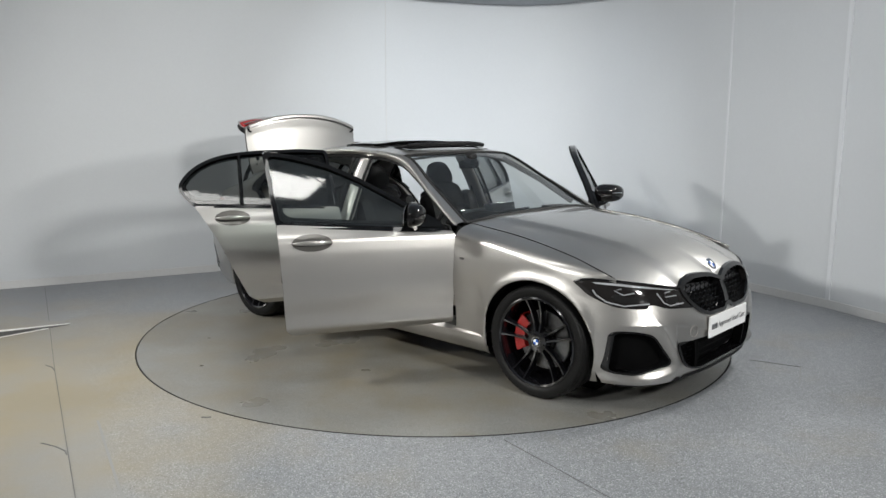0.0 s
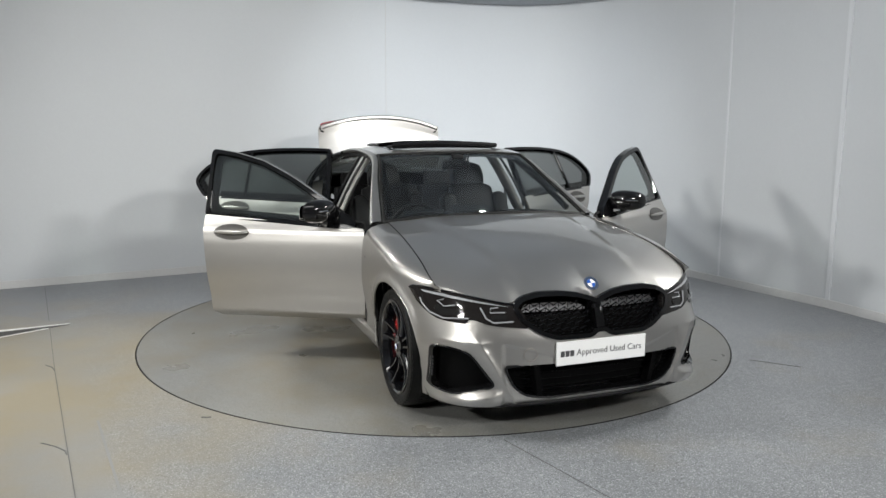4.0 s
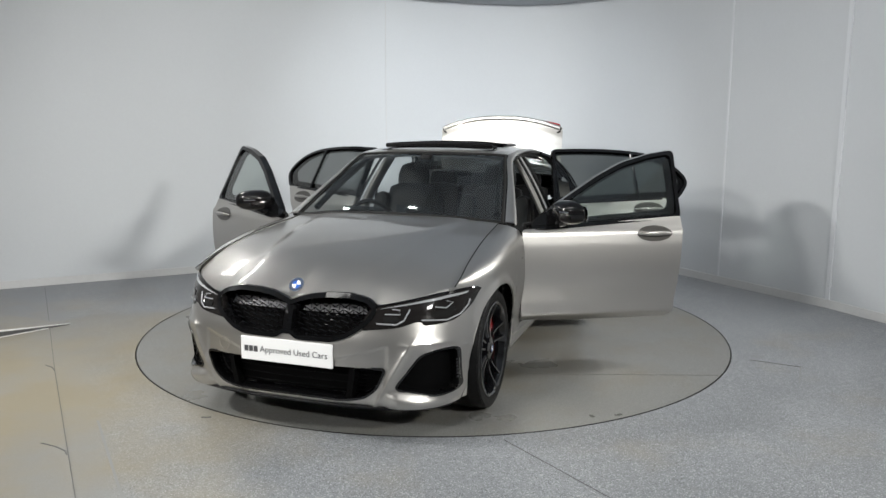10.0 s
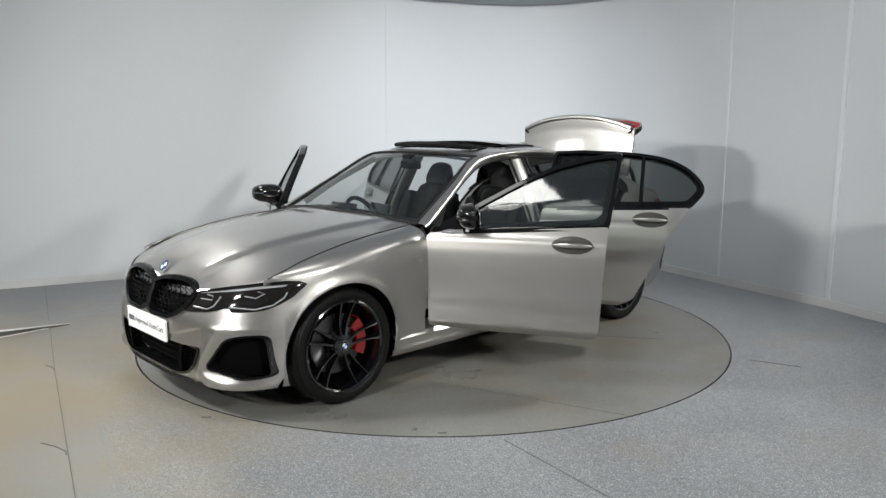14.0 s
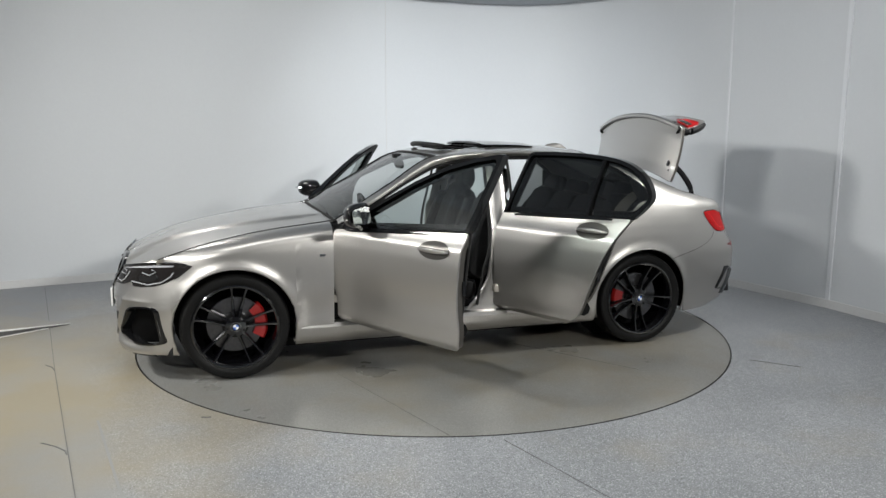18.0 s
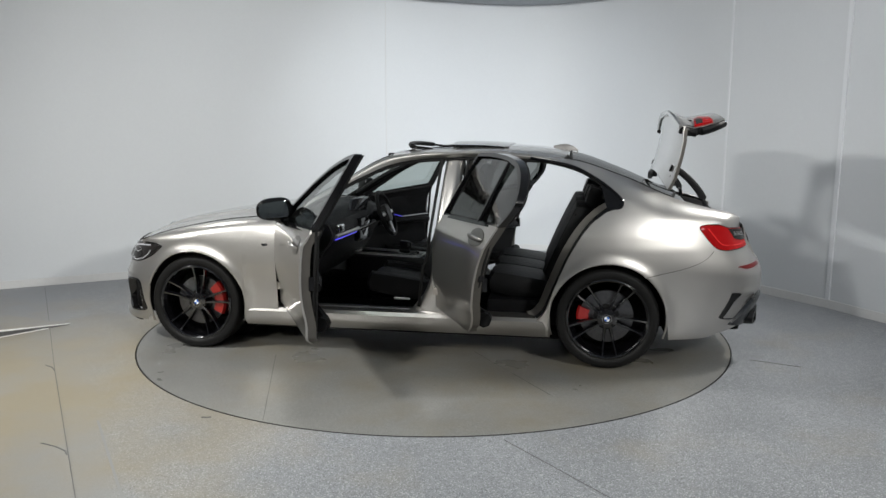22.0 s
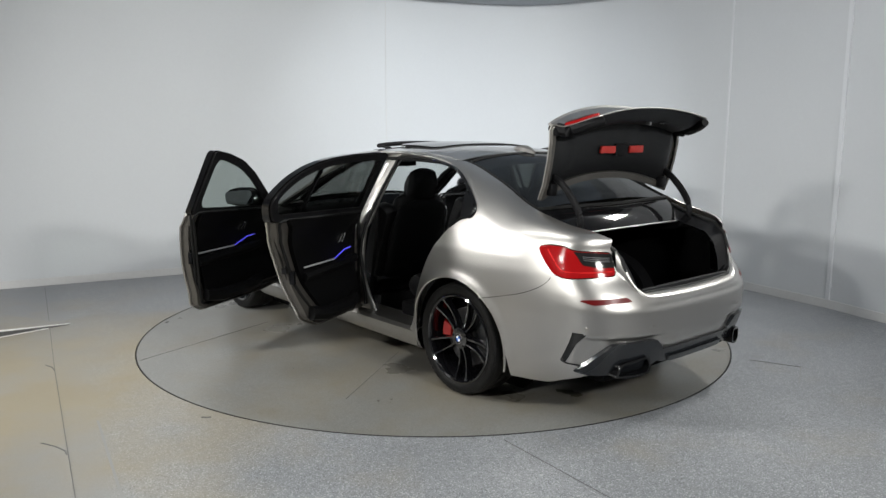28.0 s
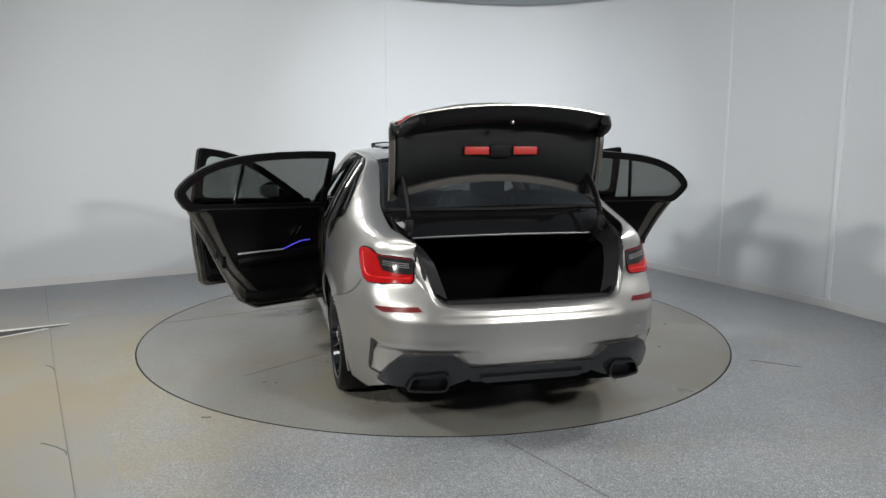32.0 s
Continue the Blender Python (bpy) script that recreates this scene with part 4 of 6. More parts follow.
def front():
    mirror = lambda poly: [(-y, z) for y, z in poly][::-1]
    intakes = [rounded(INTAKE, 0.028), mirror(rounded(INTAKE, 0.028))]
    lower = rounded(LOWER, 0.03)
    kidney_l = rounded(KIDNEY[:], 0.02)
    kid = rounded(KIDNEY + [(-y, z) for y, z in KIDNEY[1:-1]][::-1], 0.02)
    holes = [inset(h, -0.002) for h in (*intakes, lower, kid)]
    spans = [(min(p[0] for p in h), max(p[0] for p in h), min(p[1] for p in h), max(p[1] for p in h)) for h in holes]

    def to_edge(y, z, reach=0.0064):
        """Draws a point that lies close to an opening onto the opening's edge."""
        best, out = reach, (y, z)
        for (y0, y1, z0, z1), h in zip(spans, holes):
            if not (y0 - reach < y < y1 + reach and z0 - reach < z < z1 + reach):
                continue
            for i in range(len(h)):
                (ay, az), (by, bz) = h[i - 1], h[i]
                dy, dz = by - ay, bz - az
                k = min(1, max(0, ((y - ay) * dy + (z - az) * dz) / max(1e-12, dy * dy + dz * dz)))
                d = math.hypot(ay + k * dy - y, az + k * dz - z)
                if d < best:
                    best, out = d, (ay + k * dy, az + k * dz)
        return out

    def spot(u, v):
        uu = math.sin(lerp(-0.5, 0.5, u) * math.pi)
        a = abs(uu) * 0.84
        z = lerp(0.192 - 0.02 * (a / 0.86) ** 2, hood_lip(a) - 0.006, v)
        return uu * half_width_at(1.80, z), z

    def fn(u, v):
        y, z = to_edge(*spot(u, v))
        d = abs(abs(y) - (0.48 + (z - 0.24) * 0.55))
        ridge = 0.014 * math.exp(-d / 0.022) * min(1, max(0, (0.56 - z) / 0.10)) + 0.010 * math.exp(-abs(z - 0.505) / 0.018) * min(1, max(0, (abs(y) - 0.56) / 0.06))
        a = min(1, max(0, (abs(y) - 0.47) / 0.10)) * min(1, max(0, (0.86 - abs(y)) / 0.06))
        e = min(1, max(0, (0.285 - 0.05 * min(1, max(0, (abs(y) - 0.55) / 0.2)) - z) / 0.05))
        ledge = 0.030 * a * e * e * (3 - 2 * e)
        facet = -0.008 * min(1, max(0, (0.475 + 0.28 * (abs(y) - 0.41) - z) / 0.012)) * min(1, max(0, (0.525 - abs(y)) / 0.02))
        return nose_at(y, z) + ledge + facet + ridge * min(1, max(0, (0.80 - abs(y)) / 0.05)), y, z

    def drop(u, v):
        y, z = spot(u, v)
        return any(a < y < b and c < z < d and inside((y, z), h) for (a, b, c, d), h in zip(spans, holes))

    bumper = part("front_bumper", grid(fn, 320, 80, False, drop), PAINT, CAR, thick=0.004)
    # side run of the bumper back to the wheel arch
    for s in (1, -1):
        def cheek(u, v):
            z = lerp(0.170, 0.715, v)
            x = lerp(1.80, AXLE + math.sqrt(max(0, R_ARCH ** 2 - (z - R_TYRE) ** 2)), u)
            return x, side_y(x, z), z
        part("bumper_corner", grid(cheek, 10, 24, False), PAINT, bumper, side=s, thick=0.004)
        # gloss trim round the side intake, its dark mouth and mesh
        o = rounded(INTAKE, 0.028)
        part("intake_trim", ring_plate(inset(o, -0.006), inset(o, 0.004), lambda y, z: on_nose(y, z, 0.005), (-0.06, 0, 0)), GLOSS, bumper, side=s)
        part("intake_mouth", plate(inset(o, -0.004), lambda y, z: on_nose(y, z, -0.05), (-0.01, 0, 0), 3), DEEP, bumper, side=s)
        # slots of the air curtain and the fin beside them
        slots = [as_data(box(on_nose(0.795, z)[0] - 0.045, on_nose(0.795, z)[0] - 0.030, 0.79, 0.80, z - 0.004, z + 0.004, 0.001, 1)) for z in np.arange(0.30, 0.41, 0.019)]
        part("intake_slots", join(*slots), SHUTTER, bumper, "row of small slots in the side intake", side=s)
    # kidney grille
    part("grille_surround", ring_plate(inset(kid, -0.006), inset(kid, 0.015), lambda y, z: on_nose(y, z, 0.012), (-0.07, 0, 0)), GLOSS, CAR, "gloss black twin grille surround")
    part("grille_backing", plate(inset(kid, -0.01), lambda y, z: on_nose(y, z, -0.09), (-0.01, 0, 0), 3), DEEP, CAR)
    part("grille_divider", plate(rounded([(-0.022, 0.688), (0.022, 0.688), (0.024, 0.535), (-0.024, 0.535)], 0.008), lambda y, z: on_nose(y, z, 0.004), (-0.07, 0, 0), 1), GLOSS, CAR)
    # honeycomb mesh with little bright studs, a grey shutter behind its upper third
    for s in (1, -1):
        small = inset(kidney_l, 0.016)
        bits, studs = [], []
        for r, z in enumerate(np.arange(0.535, 0.72, 0.026)):
            for y in np.arange(0.048 + (r % 2) * 0.026, 0.44, 0.052):
                if inside((y, z), small):
                    bits.append(tube([on_nose(y - 0.026, z - 0.005, -0.036), on_nose(y, z + 0.008, -0.020), on_nose(y + 0.026, z - 0.005, -0.036)], 0.0030, 4))
                    bits.append(tube([on_nose(y, z + 0.008, -0.020), on_nose(y, z - 0.018, -0.034)], 0.0026, 4))
                    studs.append(tube([on_nose(y - 0.006, z + 0.007, -0.018), on_nose(y + 0.006, z + 0.007, -0.018)], 0.0022, 4))
        part("grille_mesh", join(*bits), GLOSS, CAR, "gloss black honeycomb grille mesh", side=s)
        tagged(part("grille_studs", join(*studs), GLOSS, CAR, side=s), "small glossy studs on the grille mesh", "", "", "stuff")
        back = rounded([(0.04, 0.662), (0.405, 0.662), (0.385, 0.702), (0.30, 0.712), (0.12, 0.705), (0.05, 0.688)], 0.012)
        part("grille_shutter", plate(back, lambda y, z: on_nose(y, z, -0.052), (-0.004, 0, 0), 3), SHUTTER, CAR, "grey shutter behind the upper grille", side=s)
    # lower mouth
    part("lower_trim", ring_plate(inset(lower, -0.005), inset(lower, 0.006), lambda y, z: on_nose(y, z, 0.004), (-0.09, 0, 0)), GLOSS, bumper)
    part("lower_mouth", plate(inset(lower, -0.004), lambda y, z: on_nose(y, z, -0.08), (-0.01, 0, 0), 4), DEEP, bumper)
    rows = join(*[tube([on_nose(y, z, -0.066) for y in np.linspace(-0.44 + (0.385 - z) * 0.6, 0.44 - (0.385 - z) * 0.6, 9)], 0.003, 5) for z in (0.25, 0.29, 0.33)])
    part("lower_mesh", rows, DEEP, bumper)
    for s in (1, -1):
        fin = [(0.335, 0.38), (0.365, 0.38), (0.34, 0.228), (0.31, 0.228)]
        part("lower_fin", plate(fin, lambda y, z: on_nose(y, z, -0.012), (-0.05, 0, 0), 1), DEEP, bumper, side=s)
        cells = []
        for r, z in enumerate(np.arange(0.25, 0.375, 0.020)):
            for y in np.arange(0.372 + (r % 2) * 0.011, 0.30 + (z - 0.1) * 0.62, 0.022):
                cells.append(tube([on_nose(y - 0.008, z, -0.026), on_nose(y, z + 0.005, -0.020), on_nose(y + 0.008, z, -0.026)], 0.0022, 4))
        part("lower_grid", join(*cells), GLOSS, bumper, "gloss black grid beside the lower mouth", side=s)
    # splitter lip
    lip = [(nose_at(y, 0.19) - 0.006, y, 0.188 - 0.02 * (abs(y) / 0.86) ** 2) for y in np.linspace(-0.77, 0.77, 41)]
    part("chin_lip", tube(lip, 0.010, 6), PLASTIC, bumper)
    # towing-eye cap
    part("tow_cap", ring_plate(*[[(-0.385 + r * math.cos(a), 0.445 + r * math.sin(a)) for a in np.linspace(0, 2 * math.pi, 25)[:-1]] for r in (0.034, 0.031)],
                               lambda y, z: on_nose(y, z, 0.003), (-0.003, 0, 0)), SHUT, bumper)
    # plate
    base = part("show_plate", box(2.186, 2.198, -0.26, 0.26, 0.383, 0.504, 0.002, 1), WHITE, CAR, "white show plate with dark lettering")
    text = bpy.data.curves.new("lettering", "FONT")
    text.body, text.size, text.align_x, text.align_y, text.extrude = "Approved Used Cars", 0.0445, "CENTER", "CENTER", 0.0006
    ob = new("lettering", text)
    ob.data.materials.append(INK)
    dg = bpy.context.evaluated_depsgraph_get()
    me = bpy.data.meshes.new_from_object(ob.evaluated_get(dg))
    bpy.data.objects.remove(ob)
    lt = new("lettering", me)
    lt.parent = base
    lt.matrix_basis = Matrix(((0, 0, 1, 2.1988), (1, 0, 0, 0.043), (0, 1, 0, 0.4435), (0, 0, 0, 1)))
    bars = join(*[as_data(box(2.198, 2.1992, y, y + 0.022, 0.428, 0.458, 0)) for y in (-0.238, -0.211, -0.184)])
    part("maker_bars", bars, INK, base)


def headlamps():
    for s in (1, -1):
        o = rounded(LAMP, 0.012, 3)

        def to3(y, z, off=0.006):
            return round_nose(y, z, off)
        lamp = part("headlamp", plate(o, lambda y, z: to3(y, z, 0.005), (-0.03, 0, 0), 6), HEADBASE, CAR, "dark headlamp with angular light guides", side=s)
        for guide in (((0.466, 0.611), (0.561, 0.605), (0.596, 0.623), (0.617, 0.673)), ((0.683, 0.621), (0.821, 0.610), (0.905, 0.628), (0.950, 0.664), (0.955, 0.69))):
            part("light_guide", tube([to3(*p, 0.010) for p in guide], 0.0042, 6), GUIDE, lamp, "pale angular light guide", side=s)
        for hook in (((0.499, 0.654), (0.574, 0.651), (0.568, 0.672), (0.53, 0.676)), ((0.742, 0.678), (0.806, 0.667), (0.842, 0.690), (0.80, 0.70))):
            part("light_hook", tube([to3(*p, 0.010) for p in hook], 0.0034, 6), GUIDE, lamp, side=s)
        for pod in ([(0.49, 0.645), (0.565, 0.643), (0.578, 0.62), (0.50, 0.618)], [(0.73, 0.662), (0.80, 0.657), (0.84, 0.675), (0.875, 0.65), (0.83, 0.625), (0.735, 0.632)]):
            part("projector", plate(rounded(pod, 0.012), lambda y, z: to3(y, z, 0.009), (-0.006, 0, 0), 2), SMOKE, lamp, "dark projector lens", side=s)
        brow = [(0.47, 0.678), (0.56, 0.693), (0.68, 0.711), (0.80, 0.726), (0.93, 0.731), (0.92, 0.722), (0.80, 0.713), (0.68, 0.701), (0.56, 0.687)]
        part("bright_brow", plate(brow, lambda y, z: to3(y, z, 0.009), (-0.004, 0, 0), 2), GUIDE, lamp, "pale strip along the top of the lamp", side=s)
        part("brow_lid", tube([to3(y, z, 0.006) for y, z in ((0.445, 0.686), (0.535, 0.700), (0.62, 0.715), (0.80, 0.739), (0.92, 0.744), (0.99, 0.739), (1.03, 0.727))], 0.006, 5), GLOSS, lamp, side=s)


SHUTTER = material("grey_shutter", (0.085, 0.085, 0.09), 0.45, 0.6)
HEADBASE = material("headlamp_housing", (0.012, 0.0108, 0.0105), 0.07, 0.0, 0.0, spec=0.3)
DIFFUSER = material("dark_grey_diffuser", (0.012, 0.0135, 0.016), 0.22, 0, 0.2, spec=0.35)
GUIDE = material("clear_light_guide", (0.30, 0.305, 0.32), 0.15, 0.0, 0.6)


def wheel(axle, s, phase):
    w = tagged(new("wheel"), "", "")
    w.parent = CAR
    tyre = [(0.258, -0.205), (0.29, -0.222), (0.317, -0.218), (0.329, -0.20), (0.333, -0.17), (0.3335, -0.11), (0.333, -0.05), (0.329, -0.022), (0.317, -0.006), (0.295, -0.001), (0.268, -0.010), (0.258, -0.02)]
    t = part("tyre", spun(tyre, 72), RUBBER, w, "black low-profile tyre", side=s)
    grooves = [spun([(0.3338, y), (0.3338, y + 0.006)], 60) for y in (-0.15, -0.11, -0.07)]
    part("tread_groove", join(*grooves), GAP, t, side=s)
    blocks = []
    for k in range(64):
        for y0, y1, lean in ((-0.214, -0.158, 0.25), (-0.142, -0.118, 0), (-0.102, -0.078, 0), (-0.062, -0.010, -0.25)):
            q = 2 * math.pi * (k + (0.5 if lean else 0)) / 64
            face = []
            for y, da in ((y0, 0), (y1, 0), (y1, 0.068), (y0, 0.068)):
                r = 0.3335 - 0.010 * max(0, abs(y + 0.112) - 0.085) / 0.017
                face.append(((r + 0.0016) * math.cos(q + da), y, (r + 0.0016) * math.sin(q + da)))
            low = [(x * 0.985, y, z * 0.985) for x, y, z in face]
            blocks.append((face + low, [[0, 1, 2, 3], [1, 0, 4, 5], [2, 1, 5, 6], [3, 2, 6, 7], [0, 3, 7, 4]]))
    tread = part("tread", join(*blocks), RUBBER, t, "", smooth=False, side=s)
    tagged(tread, "", "", "", "stuff")
    rim = [(0.264, -0.02), (0.266, -0.007), (0.258, -0.003), (0.249, -0.010), (0.243, -0.03), (0.236, -0.08), (0.228, -0.19)]
    part("rim", spun(rim, 72), RIM, w, "gloss black alloy rim", side=s)
    # five pairs of forked spokes
    for i in range(5):
        for j in (-1, 1):
            a = 2 * math.pi * i / 5 + radians(phase)
            n = 8
            vs, fs = [], []
            for k in range(n + 1):
                q = k / n
                r = lerp(0.045, 0.250, q)
                ang = a + j * math.asin(min(1, lerp(0.014, 0.045, q) / r))
                y = lerp(-0.030, -0.012, q) - 0.022 * math.sin(q * math.pi)
                hw = lerp(0.011, 0.0065, q) if q < 0.85 else lerp(0.0075, 0.013, (q - 0.85) / 0.15)
                d, tn = Vector((math.cos(ang), 0, math.sin(ang))), Vector((-math.sin(ang), 0, math.cos(ang)))
                c = d * r + Vector((0, y, 0))
                for e, dy in ((-1.0, -0.010), (-0.55, 0.0), (0.55, 0.0), (1.0, -0.010), (1.25, -0.04), (-1.25, -0.04)):
                    vs.append(tuple(c + tn * hw * e + Vector((0, dy, 0))))
            for k in range(n):
                for m in range(6):
                    fs.append([k * 6 + m, k * 6 + (m + 1) % 6, k * 6 + 6 + (m + 1) % 6, k * 6 + 6 + m])
            fs += [[5, 4, 3, 2, 1, 0], [n * 6 + m for m in range(6)]]
            bm = bmesh.new()
            bv = [bm.verts.new(v) for v in vs]
            for f in fs:
                bm.faces.new([bv[m] for m in f])
            bmesh.ops.recalc_face_normals(bm, faces=bm.faces)
            part("spoke", bm, RIM, w, side=s, sharp=0.5)
    hub = part("hub", spun([(0.0005, -0.022), (0.034, -0.022), (0.062, -0.028), (0.066, -0.06), (0.066, -0.09)], 32), RIM, w, side=s)
    for i in range(5):
        a = 2 * math.pi * (i + 0.5) / 5 + radians(phase)
        part("wheel_bolt", spun_at(0.0085, -0.034, -0.024, 0.052 * math.cos(a), 0.052 * math.sin(a)), SMOKE, hub, side=s)
    roundel("hub_cap", pose(0, (-0.021) * s, 0, -90 * s, 0, 0), 0.030, w)
    part("brake_disc", spun([(0.07, -0.10), (0.174, -0.10), (0.174, -0.128), (0.07, -0.128)], 48), DISC, w, "drilled steel brake disc", side=s)
    part("disc_bell", spun([(0.0005, -0.075), (0.08, -0.078), (0.085, -0.10)], 32), SMOKE, w, side=s)
    # caliper clasping the disc, behind the axle at the front and ahead of it at the rear
    a0, a1 = ((math.pi - 0.80, math.pi + 0.50) if axle > 0 else (-0.10, 0.38))
    def cal(u, v):
        a = lerp(a0, a1, u)
        prof = [(0.115, -0.098), (0.120, -0.066), (0.185, -0.062), (0.198, -0.080), (0.198, -0.14), (0.12, -0.14)]
        r, y = prof[round(v * 5)]
        return r * math.cos(a), y, r * math.sin(a)
    part("brake_caliper", grid(cal, 10, 5, False), CALIPER, w, "red brake caliper", side=s, thick=0.012)
    w.matrix_basis = pose(axle, 0.872 * s, R_TYRE)
    return w


def spun_at(r, y0, y1, x, z):
    v, f = spun([(0.0005, y1), (r, y1), (r, y0)], 8)
    return [(a + x, b, c + z) for a, b, c in v], f


# ---- doors ----
F_HINGE, R_HINGE = (0.80, 0.86, 0.0), (-0.305, 0.86, 0.0)
F_OPEN, R_OPEN = 61.0, 63.0
F_SKIN = [(0.795, 0.895), (0.79, 0.30), (0.40, 0.293), (-0.205, 0.293), (-0.245, 0.33), (-0.285, 0.965)]
F_WINDOW = [(0.74, 0.885), (0.71, 0.95), (0.5, 1.075), (0.25, 1.215), (0.05, 1.305), (-0.15, 1.358), (-0.33, 1.385), (-0.285, 0.95)]
R_SKIN = [(-0.305, 0.965), (-0.255, 0.36), (-0.275, 0.295), (-0.86, 0.295), (-0.965, 0.36), (-1.06, 0.55), (-1.155, 0.76), (-1.25, 0.92), (-1.305, 1.002)]
R_WINDOW = [(-0.305, 0.95), (-0.345, 1.366), (-0.55, 1.372), (-0.78, 1.368), (-0.95, 1.356), (-1.08, 1.338), (-1.18, 1.311), (-1.27, 1.269), (-1.34, 1.215), (-1.392, 1.15), (-1.395, 1.10), (-1.36, 1.05), (-1.305, 0.99)]


def door_body(poly, depth, gap=0.002, shrink=0.0):
    """A door shell: the skin on the body's contour, a rolled edge and a flat inner face."""
    o = inset(rounded(poly, 0.016, 3), shrink) if shrink else rounded(poly, 0.016, 3)
    dense = []
    for i in range(len(o)):
        a, b = Vector(o[i]), Vector(o[(i + 1) % len(o)])
        n = max(1, int((b - a).length / 0.06))
        dense += [tuple(a.lerp(b, j / n)) for j in range(n)]
    zs = [p[1] for p in dense]
    # rows of the skin, cut at constant height
    def span(z):
        hit = []
        for i in range(len(dense)):
            (x0, z0), (x1, z1) = dense[i - 1], dense[i]
            if (z0 > z) != (z1 > z):
                hit.append(x0 + (x1 - x0) * (z - z0) / (z1 - z0))
        return (max(hit), min(hit)) if len(hit) >= 2 else None
    zl, zh = min(zs), max(zs)

    def fn(u, v):
        z = lerp(zl + 0.0015, zh - 0.0015, v)
        a, b = span(z)
        x = lerp(a, b, u)
        return x, side_y(x, z) - gap - 0.040 * min(1, max(0, (0.334 - z) / 0.038)), z
    skin = grid(fn, 22, 40, True)
    nu, nv = 22, 40
    n = (nu + 1) * (nv + 1)
    vs = skin[0] + [(x, y - depth, z) for x, y, z in skin[0]]
    fs = skin[1] + [[i + n for i in f[::-1]] for f in skin[1]]
    at = lambda i, j: i * (nv + 1) + j
    edge = [at(i, 0) for i in range(nu)] + [at(nu, j) for j in range(nv)] + [at(i, nv) for i in range(nu, 0, -1)] + [at(0, j) for j in range(nv, 0, -1)]
    fs += [[edge[k - 1], edge[k], edge[k] + n, edge[k - 1] + n] for k in range(len(edge))]
    d = vs, fs
    bm = bmesh.new()
    bv = [bm.verts.new(v) for v in d[0]]
    for f in d[1]:
        bm.faces.new([bv[i] for i in f])
    bmesh.ops.recalc_face_normals(bm, faces=bm.faces)
    return bm


def handle(x, z, parent, hinge, s):
    at = lambda a, b, off=0.0: (x + a, side_y(x + a, z + b) + off, z + b)
    n = 28
    # no real hollow: a flat darkened oval carries the shade of the handle bowl
    bowl = [(0.118 * math.cos(2 * math.pi * i / n), 0.050 * math.sin(2 * math.pi * i / n)) for i in range(n)]
    part("handle_bowl", plate(bowl, lambda a, b: at(a, b, 0.0025), (0, -0.003, 0), 3), BOWL_SHADE, parent, "flat dark patch painted as the shaded recess behind the door handle", hinge, side=s)
    grip = [at(a, 0.003 * (1 - (a / 0.118) ** 2), 0.004 + 0.026 * max(0, 1 - (a / 0.118) ** 2) ** 0.5) for a in np.linspace(-0.116, 0.116, 17)]
    part("handle_grip", tube(grip, lambda t: 0.004 + 0.011 * math.sin(math.pi * t) ** 0.6, 8, squash=0.7), PAINT, parent, "satin grey pull handle", hinge, side=s)


BOWL_SHADE = material("handle_bowl_shade", (0.10, 0.095, 0.088), 0.3, 0.8, 0.3)


